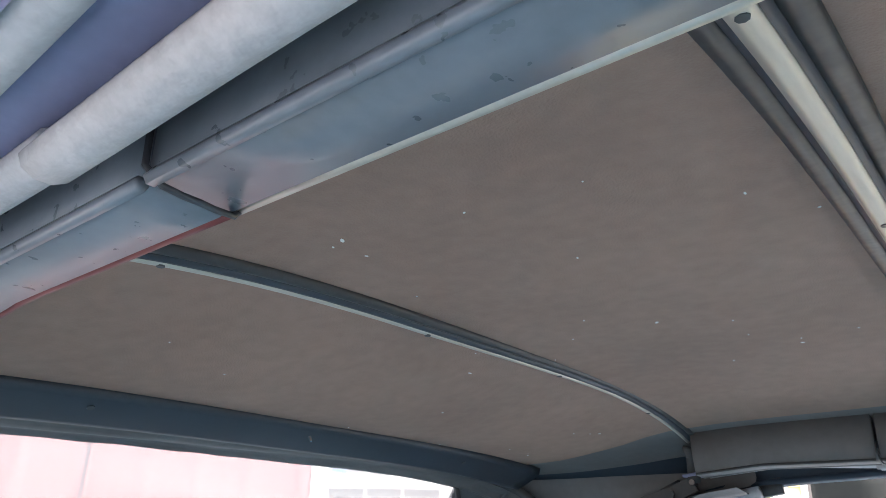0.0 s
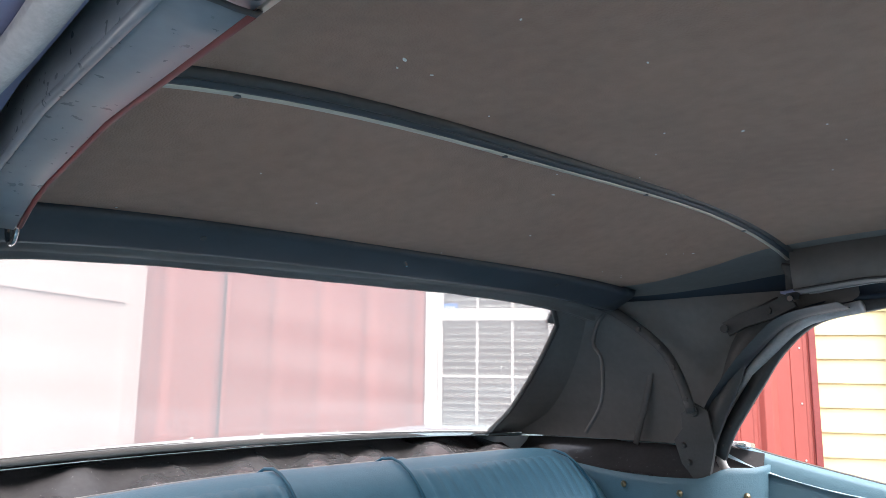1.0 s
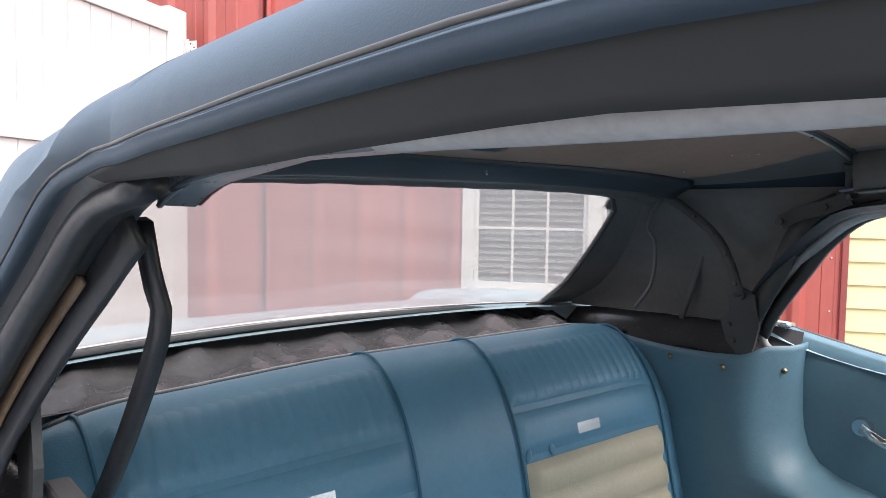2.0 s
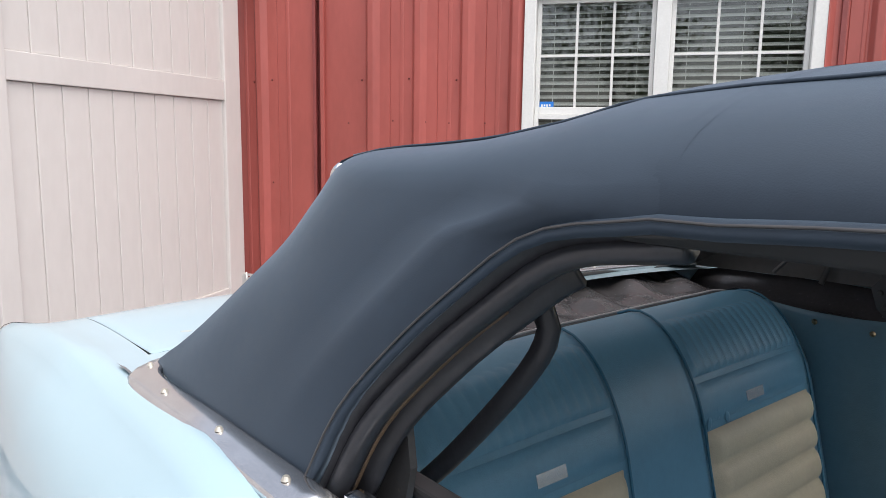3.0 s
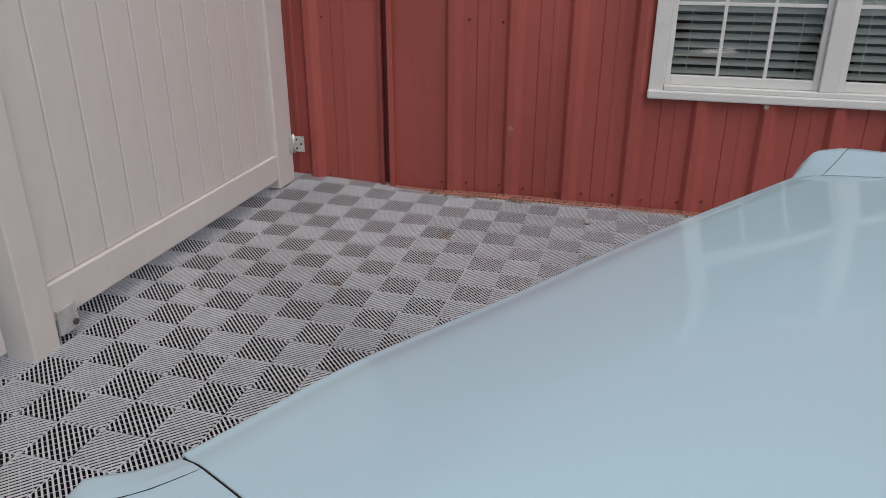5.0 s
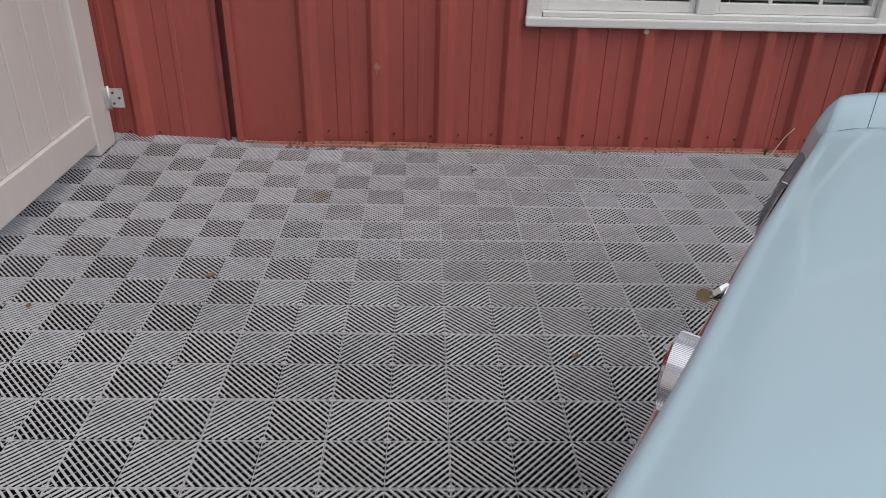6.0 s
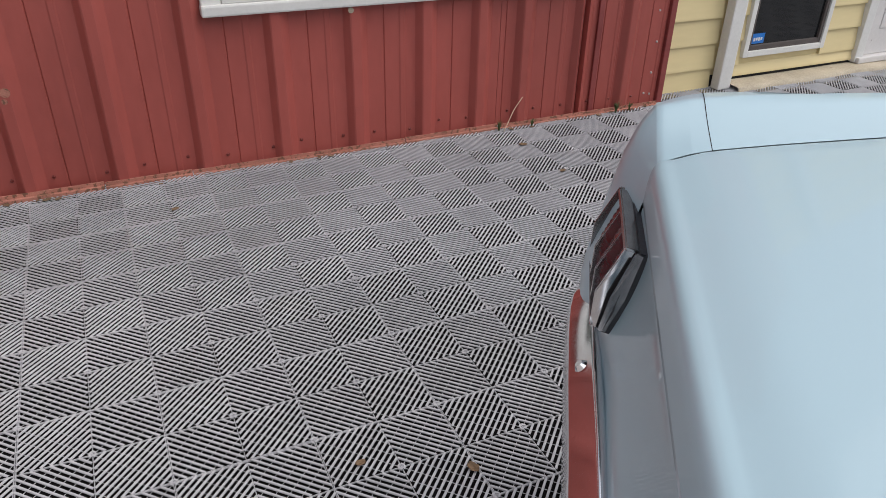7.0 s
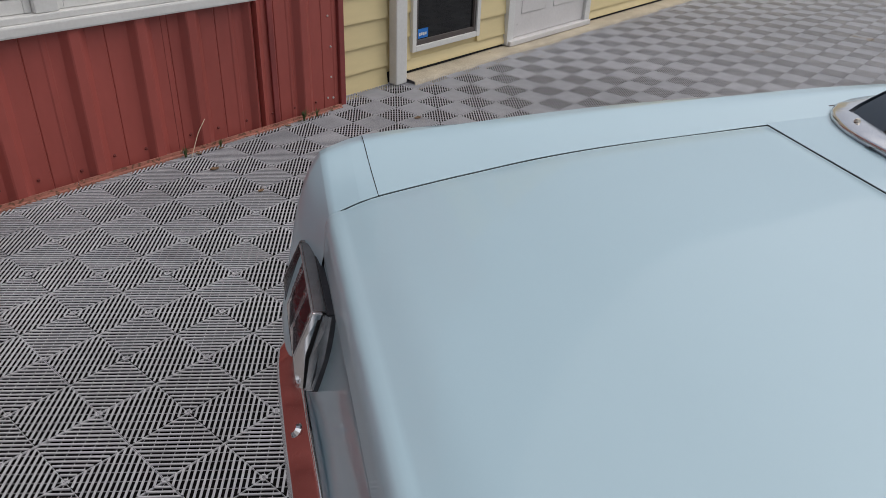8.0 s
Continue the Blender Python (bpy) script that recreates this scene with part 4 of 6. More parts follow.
# stitched border of the window
border = [rear_point(u, VG, 0.012) for u in np.linspace(-UGR, UG, 30)] + [rear_point(UG, VG + (glass_top(UG) - VG) * t, 0.012) for t in np.linspace(0.04, 0.90, 16)]
border += [rear_point(u, glass_top(u), 0.012) for u in np.linspace(UG - 0.05, -UGR + 0.05, 30)] + [rear_point(-UGR, VG + (glass_top(UG) - VG) * t, 0.012) for t in np.linspace(0.90, 0.04, 16)]
sweep("window_binding", border + border[:1], ring(0.006, 6), BLACK_VINYL, car, up=(1, 0, 0.3))

def roof_sheet(name, material, drop, flip, reach):
    rows = []
    for k in range(61):
        u = math.sin(math.pi / 2 * (-1 + k / 30)) * reach
        row = []
        for x in np.linspace(1.068, 2.62, 40):
            y = u * roof_limit(x)
            sag = 0.004 * math.sin((x - 1.47) / 0.43 * math.pi) ** 2 * (1 - u * u)
            row.append((x, y, roof_z(x, y) - drop - sag))
        rows.append(row)
    return grid(name, rows, material, car, flip=flip)




def rounded(line, at, reach):
    """Eases the corner of a line at one of its points, within a reach along it."""
    p = np.array(line, float)
    d = np.r_[0, np.cumsum(np.linalg.norm(np.diff(p, axis=0), axis=1))]
    fine = np.linspace(0, d[-1], 400)
    dense = np.stack([np.interp(fine, d, p[:, k]) for k in range(3)], 1)
    step = fine[1]
    half = int(reach * 1.6 / step)
    kern = np.exp(-0.5 * (np.arange(-half, half + 1) * step / (reach * 0.55)) ** 2)
    kern /= kern.sum()
    ends = np.vstack([2 * dense[0] - dense[half:0:-1], dense, 2 * dense[-1] - dense[-2:-half - 2:-1]])
    soft = np.stack([np.convolve(ends[:, k], kern, "valid") for k in range(3)], 1)
    w = np.exp(-((fine - d[at]) / (reach * 1.7)) ** 4)[:, None]
    eased = dense * (1 - w) + soft * w
    return np.stack([np.interp(d, fine, eased[:, k]) for k in range(3)], 1)


def canvas_skin():
    """The outer cloth from one foot over the roof to the other, and forward to the windscreen as far as the hems."""
    left, right = canvas_side(1, 0.0, "", CANVAS, True), canvas_side(-1, 0.0, "", CANVAS, False)
    rows = []
    for i in range(15):
        x = 1.075 + i / 14 * (1.562 - 1.075)
        across = [(x, y, roof_z(x, y) - 0.004 * math.sin((x - 1.47) / 0.43 * math.pi) ** 2 * (1 - (y / roof_limit(x)) ** 2)) for y in (math.sin(math.pi / 2 * k / 30) * roof_limit(x) for k in range(-29, 30))]
        half = len(right[i])
        line = list(right[i]) + across + list(left[i])[::-1]
        ease = 0.028 + 0.027 * math.sin(math.pi * i / 14)
        line = rounded(line, half, ease)
        rows.append(rounded(line, len(line) - half - 1, ease))
    grid("canvas_top", rows, CANVAS, car, "black canvas stretched over the rear quarters", flip=True)
    rows = []
    for x in np.linspace(1.548, 2.62, 30):
        side = [(roof_limit(x) + 0.0068 * min(1.0, max(0.0, (x - 1.44) / 0.12)) - 0.006 + 0.0025 * math.sin(math.pi * t) - 0.005 * t * max(0.0, 1 - (x - 1.55) / 0.25), roof_z(x, 9) + 0.001 + t * (float(np.interp(x, *HEM)) - roof_z(x, 9))) for t in np.linspace(1, 0, 6)]
        across = [(x, y, roof_z(x, y) - 0.004 * math.sin((x - 1.47) / 0.43 * math.pi) ** 2 * (1 - (y / roof_limit(x)) ** 2)) for y in (math.sin(math.pi / 2 * k / 30) * roof_limit(x) for k in range(-29, 30))]
        line = rounded([(x, -y, z) for y, z in side] + across + [(x, y, z) for y, z in side[::-1]], 7, 0.03)
        rows.append(rounded(line, len(line) - 8, 0.03))
    grid("canvas_roof", rows, CANVAS, car, flip=True)


canvas_skin()
roof_sheet("headliner", LINER, 0.0084, False, 0.80)
roof_sheet("edge_lining", LINING, 0.0058, False, 0.95)
random.seed(5)
bm = bmesh.new()
for k in range(42):
    x, y = random.uniform(1.2, 2.1), random.uniform(-0.45, 0.45)
    z = roof_z(x, y) - 0.0094 - 0.004 * math.sin((x - 1.47) / 0.43 * math.pi) ** 2 * (1 - (y / (0.8 * roof_limit(x))) ** 2)
    r, turn = random.choice((0.0007, 0.0008, 0.001, 0.001, 0.0018)), random.uniform(0, 6.3)
    bmesh.ops.create_icosphere(bm, subdivisions=1, radius=1, matrix=Matrix.Translation((x, y, z)) @ Matrix.Rotation(turn, 4, "Z") @ Matrix.Diagonal((r * random.uniform(1, 2.2), r, 0.0006, 1)))
lint = part("lint", bm, BLIND, car, "white flecks of lint on the headliner")
lint["kind"] = "stuff"
for s in (-1, 1):
    canvas_side(s, 0.012, "side_lining", LINING, s < 0)
    # stitched hem along the opening, carried forward as the drip lip
    hem = [(x, s * (y + 0.004), z) for x, y, z in curve(ARCH, 16)] + [(x, s * 0.646, float(np.interp(x, *HEM)) - 0.002) for x in np.linspace(1.60, 2.6, 20)]
    sweep("canvas_hem", hem, [(-0.004, -0.005), (0.004, -0.005), (0.005, 0.010), (-0.003, 0.011)], CANVAS, car, "stitched canvas hem", up=(0, -s, 0.4))
    sweep("hem_stitching", [(x, y + s * 0.0065, z + 0.004) for x, y, z in hem], ring(0.0011, 5), BLACK_VINYL, car, up=(0, 0, 1))
    # drip flap hanging outside the side rail
    flap = [[(x, s * (0.646 - 0.010 * t), float(np.interp(x, *HEM)) - 0.004 - t * (0.004 + 0.011 * min(1.0, (x - 1.53) / 0.16))) for t in np.linspace(0, 1, 5)] for x in np.linspace(1.53, 2.6, 36)]
    if s < 0:
        grid("drip_flap", flap, TYRE, car, "black drip flap along the roof side", thick=0.003)
        grid("flap_lining", [[(x, y - s * 0.007, z + 0.001) for x, y, z in row] for row in flap], CANVAS_INSIDE, car, "indigo inner side of the flap")
    # seam from the rear corner over the roof side
    seam = []
    for x in np.linspace(1.08, 2.6, 44):
        y = float(np.interp(x, [1.08, 1.16, 1.35, 1.6, 2.6], [0.555, 0.525, 0.515, 0.53, 0.53]))
        seam.append((x, s * y, roof_z(x, y) + 0.0005))
    sweep("roof_seam", seam, ring(0.0016, 6), CANVAS, car)
    bm = bmesh.new()
    bmesh.ops.create_icosphere(bm, subdivisions=2, radius=1.0, matrix=Matrix.Translation((1.066, s * 0.568, 1.211)) @ Matrix.Rotation(radians(35), 4, "Y") @ Matrix.Diagonal((0.007, 0.010, 0.016, 1)))
    part("seam_cap", bm, CHROME, car, "small bright cap at the seam's end", smooth=True)
    # side rail of the folding frame, in two lengths with a joint between
    def rail_z(x):
        return 1.207 + (0.014 if s > 0 else 0.0) - max(0, x - 2.2) * 0.09 - max(0, 1.60 - x) * 0.10 - 2.2 * max(0, 1.49 - x) ** 2

    for x0, x1 in ((1.50 if s > 0 else 1.415, 1.758), (1.764, 2.58)):
        path = [(x, s * 0.551, rail_z(x)) for x in np.linspace(x0, x1, 16)]
        rail = sweep("side_rail", path, [(-0.0165, 0.004), (-0.013, 0.0), (0.012, 0.001), (0.0165, 0.004), (0.0165, 0.03), (0.010, 0.07), (-0.010, 0.07), (-0.0165, 0.03)], RAIL_PAINT if s < 0 else LINING, car, "slate-painted folding side rail, scuffed")
        sweep("rail_edge", [(x, y - s * 0.0165, z + 0.003) for x, y, z in path], ring(0.0022, 6), (ALU if x0 > 1.7 else RED_TRIM) if s < 0 else IRON, rail, ("worn bright lower edge" if x0 > 1.7 else "rust-pink lower edge") if s < 0 else "black lower edge")
        sweep("rail_lip", [(x, y + s * 0.0155, z + 0.001) for x, y, z in path], ring(0.0028, 6), RAIL_PAINT if s < 0 else LINING, rail, "rounded outer lip")
    joint = [(1.761 + 0.006 * math.sin(math.pi * k / 9), s * (0.551 + a), rail_z(1.761) + b) for k, (a, b) in enumerate(((-0.0185, 0.030), (-0.0185, 0.004), (-0.014, -0.001), (-0.006, -0.002), (0.0, -0.002), (0.006, -0.002), (0.013, -0.001), (0.0185, 0.004), (0.0185, 0.030), (0.012, 0.070)))]
    sweep("rail_joint", joint, ring(0.0013, 6), GASKET, car, "dark open joint of the rail", up=(1, 0, 0))
    for x0, x1, r, dz in ((1.50, 1.756, 0.0078, 0.004), (1.748, 2.58, 0.0082, 0.001)):
        strip = [(x, s * (0.592 + 0.003 * math.sin(14 * x)), rail_z(x) + dz + 0.003 * math.sin(9 * x)) for x in np.linspace(x0, x1, 30)]
        sweep("weather_seal", strip, ring(r, 10, 1.0, 0.75), RUBBER, car, "perished grey rubber seal")
        strip = [(x, y + s * 0.030, z + 0.003 + 0.002 * math.sin(17 * x)) for x, y, z in strip]
        sweep("weather_seal", strip, ring(r * 0.85, 10, 1.1, 0.9), RUBBER, car, "perished grey rubber seal")
    sweep("seal_channel", [(x, s * 0.604, rail_z(x) + 0.009) for x in np.linspace(1.46, 2.58, 24)], [(-0.026, 0.0), (0.026, 0.0), (0.026, 0.004), (-0.026, 0.004)], CANVAS_INSIDE, car, "indigo canvas behind the seals")
    rear_rail = [(x - 0.004, s * (y - 0.046), z - 0.01) for x, y, z in curve(ARCH, 20)]
    if s > 0:
        rear_rail = curve([(1.44, 0.618, 1.196), (1.398, 0.626, 1.176), (1.361, 0.63, 1.126), (1.337, 0.633, 1.066), (1.307, 0.638, 1.010), (1.277, 0.642, 0.946), (1.262, 0.645, 0.890)], 20)
        sweep("weather_seal", curve([(1.60, 0.656, 1.209), (1.572, 0.658, 1.205), (1.487, 0.66, 1.188), (1.422, 0.662, 1.138), (1.379, 0.664, 1.080), (1.320, 0.672, 0.992), (1.290, 0.680, 0.940), (1.286, 0.684, 0.915), (1.30, 0.69, 0.895)], 30), ring(0.0085, 8, 1.0, 1.2), RUBBER, car, "perished grey rubber seal", up=(0, -1, 0.3))
        sweep("arch_lip", curve([(1.60, 0.640, 1.200), (1.490, 0.642, 1.178), (1.425, 0.646, 1.128), (1.380, 0.648, 1.066), (1.322, 0.654, 0.982), (1.296, 0.66, 0.93)], 24), [(-0.012, -0.004), (0.014, -0.004), (0.014, 0.004), (-0.012, 0.004)], IRON, car, "black quarter-window rail lip", up=(0, -1, 0.3))
    sweep("arch_rail", rear_rail if s > 0 else rear_rail[:16], [(-0.018, -0.004), (0.018, -0.004), (0.020, 0.0), (0.018, 0.004), (-0.018, 0.004), (-0.020, 0.0)] if s > 0 else [(-0.028, -0.005), (0.010, -0.005), (0.014, 0.0), (0.010, 0.005), (-0.028, 0.005), (-0.031, 0.0)], IRON if s > 0 else GASKET, car, "black quarter-window rail", up=(0, -s, 0.3))
    sweep("weather_seal", [(x + 0.012, s * (y - 0.016), z - 0.014) for x, y, z in curve(ARCH, 20)], ring(0.010, 8, 1.0, 1.3), GASKET if s < 0 else RUBBER, car, up=(0, -s, 0.3))
    # gasket between the hem and the rail, with a worn tan bead
    arch = curve(ARCH, 20)
    grid("arch_gasket", [[(x + a, s * (y - b), z - c) for a, b, c in ((-0.006, -0.002, -0.004), (0.002, 0.008, 0.010), (0.000, 0.018, 0.016), (-0.004, 0.026, 0.014), (0.000, 0.034, 0.018), (-0.004, 0.044, 0.014), (-0.010, 0.060, 0.008))] for x, y, z in arch], GASKET, car, "black quarter-window gasket")
    if s < 0:
        sweep("gasket_bead", [(x + 0.002, s * (y - 0.036), z - 0.020) for x, y, z in arch[:13]], ring(0.005, 8, 1.3, 0.6), TAN_BEAD, car, "worn tan bead", up=(0, -s, 0.3))
    # folding linkage
    link = curve([(1.40, s * 0.575, 1.165), (1.392, s * 0.565, 1.118), (1.398, s * 0.56, 1.088), (1.366, s * 0.56, 1.035), (1.262, s * 0.56, 0.920), (1.15, s * 0.56, 0.815)], 24) if s < 0 else curve([(1.085, s * 0.560, 1.215), (1.125, s * 0.588, 1.200), (1.205, s * 0.612, 1.135), (1.242, s * 0.617, 1.078), (1.266, s * 0.618, 1.010)], 24)
    sweep("frame_link", link, [(-0.009, -0.006), (0.009, -0.006), (0.0115, 0.0), (0.009, 0.006), (-0.009, 0.006), (-0.0115, 0.0)] if s < 0 else [(-0.0085, -0.004), (0.0085, -0.004), (0.0095, 0.0), (0.0085, 0.004), (-0.0085, 0.004), (-0.0095, 0.0)], IRON if s > 0 else GASKET, car, "curved black iron folding link", up=(0, 1, 0))
    if s > 0:
        for q in (9, 13, 17, 22):
            disc("link_rivet", IRON, car, (link[q][0], link[q][1] - 0.004, link[q][2]), (0, -1, 0), 0.0045, 0.004, n=8)
        # upright seam between the lining panels
        sweep("lining_seam", [(1.168, 0.655, 1.150), (1.150, 0.675, 1.09), (1.125, 0.684, 1.02), (1.095, 0.690, 0.935)], [(-0.006, -0.002), (0.006, -0.002), (0.006, 0.002), (-0.006, 0.002)], LINING, car, "raised lining seam", up=(0, 1, 0))
    if s < 0:
        bracket = [(1.315, s * 0.590, 1.160), (1.36, s * 0.592, 1.176), (1.44, s * 0.588, 1.192)]
    else:
        bracket = [(1.352, 0.598, 1.160), (1.384, 0.600, 1.176), (1.43, 0.600, 1.188), (1.472, 0.598, 1.206)]
    br = sweep("link_bracket", bracket, [(-0.004, -0.014), (0.004, -0.014), (0.004, 0.012), (-0.004, 0.012)], IRON, car, "black iron pivot bracket", smooth=False)
    for q in bracket[0::2]:
        disc("pivot_bolt", IRON, br, (q[0], q[1] - s * 0.004, q[2]), (0, -s, 0), 0.007, 0.006, n=10)
    disc("pivot_bolt", CHROME, br, (bracket[-1][0], bracket[-1][1] - s * 0.004, bracket[-1][2]), (0, -s, 0), 0.007, 0.010, n=10, bevel=0.002)
    sweep("bow_arm", [(1.474, s * 0.592, 1.206), (1.478, s * 0.584, 1.245), (1.482, s * 0.560, roof_z(1.482, 0.56) - 0.02)], [(-0.010, -0.003), (0.010, -0.003), (0.010, 0.003), (-0.010, 0.003)], IRON, br, up=(0, 1, 0.2))
    shape = [(1.239, 1.006), (1.265, 1.026), (1.292, 1.013), (1.303, 0.95), (1.290, 0.893), (1.259, 0.890), (1.236, 0.915), (1.222, 0.956), (1.240, 0.978)]
    bm = bmesh.new()
    lo = [bm.verts.new((x, s * 0.636, z)) for x, z in shape]
    hi = [bm.verts.new((x, s * 0.628, z)) for x, z in shape]
    bm.faces.new(lo)
    bm.faces.new(hi[::-1])
    for i in range(len(shape)):
        bm.faces.new((lo[i], lo[(i + 1) % len(shape)], hi[(i + 1) % len(shape)], hi[i]))
    pl = part("base_plate", bm, IRON, car, "black iron pivot plate")
    for x, z, r in ((1.266, 1.010, 0.009), (1.242, 0.948, 0.006), (1.252, 0.918, 0.006)):
        disc("pivot_bolt", IRON, pl, (x, s * 0.628, z), (0, -s, 0), r, 0.005, n=12, bevel=0.002)
    # gathered edge of the rear curtain inside
    hang = curve([(1.105, s * 0.575, 1.222), (1.100, s * 0.585, 1.200), (1.078, s * 0.592, 1.180), (1.056, s * 0.605, 1.138), (1.073, s * 0.61, 1.105), (1.062, s * 0.62, 1.020), (1.010, s * 0.635, 0.955)], 30)
    sweep("curtain_edge", hang, ring(0.0045, 6), LINING, car, "loose gathered curtain edge", up=(0, 1, 0))

# bows across the roof
for x, wide in ((1.488, 0.56), (1.900, 0.56)):
    line = [(x, y, roof_z(x, y) - (0.0130 if x < 1.6 else 0.0165) + (0.006 * min(1.0, max(0.0, (y + 0.1) / 0.4)) if x < 1.6 else 0.0)) for y in np.linspace(-wide, wide, 31)]
    front = x > 1.6
    h = 0.011 if front else 0.0045
    bow = sweep("roof_bow", line, [(-h, 0.010), (-h, -0.002), (-h * 0.5, -0.0045), (h * 0.5, -0.0045), (h, -0.002), (h, 0.010)], BOW_PAINT, car, "dark steel roof bow")
    w = 0.0065 if front else 0.0030
    off = 0.0 if front else -0.0050
    strip = [(p[0] + off, p[1], p[2] - 0.0035) for p in line]
    sweep("retaining_strip", strip, [(-w, 0.0), (-w, -0.002), (-w * 0.3, -0.003), (w * 0.3, -0.003), (w, -0.002), (w, 0.0)], ALU, bow, "aluminium retaining strip")
    for y in (-0.40, -0.13, 0.16, 0.42):
        k = min(range(len(strip)), key=lambda i: abs(strip[i][1] - y))
        disc("screw", IRON, bow, (strip[k][0], strip[k][1], strip[k][2] - 0.0025), (0, 0, -1), 0.0032, 0.0012, n=8)
    for d in ((-0.017, 0.017) if front else (0.0065,)):
        sweep("bow_pad", [(p[0] + d, p[1], p[2]) for p in line], [(-0.007, 0.009), (-0.006, -0.001), (0.006, -0.001), (0.007, 0.009)], BLACK_VINYL, bow, "black bow pad")
header = [(1.148, y, roof_z(1.148, y) - 0.019) for y in np.linspace(-0.55, 0.55, 33)]
rear_bow = sweep("rear_bow", header, [(0.050, 0.014), (0.047, 0.003), (0.042, -0.001), (0.006, -0.021), (0.000, -0.023), (-0.040, -0.016), (-0.050, 0.006)], BOW_PAINT, car, "slate-painted rear bow")
fold = []
for u in np.linspace(-0.985, 0.985, 60):
    low = np.array(rear_point(u, glass_top(u) - 0.012, 0.010))
    high = np.array((1.112, low[1] * 0.99, roof_z(1.115, low[1]) - 0.034))
    row = []
    for v in np.linspace(0, 1, 15):
        p = high + (low - high) * v
        wave = 0.0045 * math.sin(13 * v + 1.5 * math.sin(3 * u) + 0.8) * math.sin(math.pi * v) + 0.002 * noise.noise((u * 12, v * 4, 7.0))
        row.append((p[0] + wave, p[1], p[2] - wave * 0.8 - 0.008 * math.sin(math.pi * v)))
    fold.append(row)
grid("header_fold", fold, LINING, rear_bow, "folded black fabric over the window")
disc("snap_button", CHROME, rear_bow, (1.178, 0.0, roof_z(1.178, 0) - 0.022), (0.6, 0, -1), 0.0045, 0.012, n=10, bevel=0.003)
for y in (-0.30, 0.34):
    disc("snap_button", IRON, rear_bow, (1.176, y, roof_z(1.176, y) - 0.022), (0.6, 0, -1), 0.004, 0.007, n=8)
loop = [(1.205 + 0.020 * math.cos(a) - 0.004 * math.sin(a), -0.500, 1.220 + 0.024 * math.sin(a)) for a in np.linspace(0.2, 2 * math.pi - 0.2, 18)]
sweep("tie_loop", loop, ring(0.003, 6), WORN_CHROME, car, "bright wire tie loop", up=(0, 1, 0))
boxed("front_header", RAIL_PAINT, car, 2.56, 2.66, -0.62, 0.62, 1.155, 1.30, bevel=0.02)

# belt moulding with its studs
half = [(1.315, 0.738, 0.951), (1.08, 0.742, 0.950), (0.94, 0.742, 0.944), (0.850, 0.735, 0.940), (0.806, 0.707, 0.938), (0.782, 0.659, 0.938), (0.768, 0.60, 0.940), (0.735, 0.448, 0.946), (0.706, 0.22, 0.951), (0.694, 0.0, 0.953)]
belt = curve([(x, -y, z) for x, y, z in half] + [(x - FAR_BACK * min(1.0, y / 0.6) ** 2 * min(1.0, max(0.0, (1.25 - x) / 0.35)), y, z) for x, y, z in half[-2::-1]], 90)
moulding = sweep("belt_moulding", belt, [(-0.022, -0.010), (0.020, -0.010), (0.020, 0.000), (0.018, 0.003), (0.014, 0.004), (-0.018, -0.001), (-0.022, -0.004)], WORN_CHROME, car, "dull chrome belt moulding with studs")
acc = np.r_[0, np.cumsum(np.linalg.norm(np.diff(belt, axis=0), axis=1))]
total = acc[-1]
studs = np.arange(total / 2 % 0.155 + 0.02, total, 0.155)
for d in studs:
    i = min(int(np.searchsorted(acc, d)), len(belt) - 1)
    disc("stud", ALU, moulding, (belt[i][0], belt[i][1], belt[i][2] + 0.002), (0, 0, 1), 0.0048, 0.004, n=12, bevel=0.002)


# ------------------------------------------------ rear seat
SEAT = [(1.235, 0.42), (1.205, 0.56), (1.178, 0.68), (1.152, 0.79), (1.115, 0.868), (1.072, 0.918), (1.028, 0.940), (0.985, 0.935), (0.950, 0.905), (0.935, 0.84)]
seat_line = curve([(x, 0, z) for x, z in SEAT], 60)


def seat_point(y, k, out=0.0):
    q = seat_line[k]
    a, b = seat_line[max(k - 1, 0)], seat_line[min(k + 1, len(seat_line) - 1)]
    t = np.array([b[0] - a[0], b[2] - a[2]])
    n = np.array([t[1], -t[0]]) / np.linalg.norm(t)
    e = max(0.0, abs(y) - 0.44) / 0.17
    drop = 0.045 * e ** 2
    back = 0.03 * e ** 2
    lift = max(0.0, (q[2] - 0.42) / 0.5)
    low = min(1.0, max(0.0, (-y - 0.10) / 0.42))
    top = min(1.0, max(0.0, (q[2] - 0.80) / 0.12))
    drop += (0.006 + 0.018 * low * low * (3 - 2 * low)) * top / max(lift, 0.1)
    return (q[0] - back + n[0] * out, y, q[2] - drop * lift + n[1] * out)


back_rows = [[seat_point(y, k) for k in range(0, 61, 2)] for y in np.r_[np.linspace(-0.61, -0.44, 8), np.linspace(-0.42, 0.42, 29), np.linspace(0.44, 0.61, 8)]]
rear_seat = grid("rear_seat", back_rows, BLUE_VINYL, car, "blue vinyl rear bench with parchment inserts", flip=True)
for s in (-1, 1):
    grid("seat_end", [[(p[0], s * 0.61, p[2]) for p in (seat_point(s * 0.61, k) for k in range(0, 61, 4))], [(0.95, s * 0.600, max(0.42, min(p[2] - 0.02, 0.86))) for p in (seat_point(s * 0.61, k) for k in range(0, 61, 4))]], BLUE_VINYL, rear_seat, flip=s > 0)


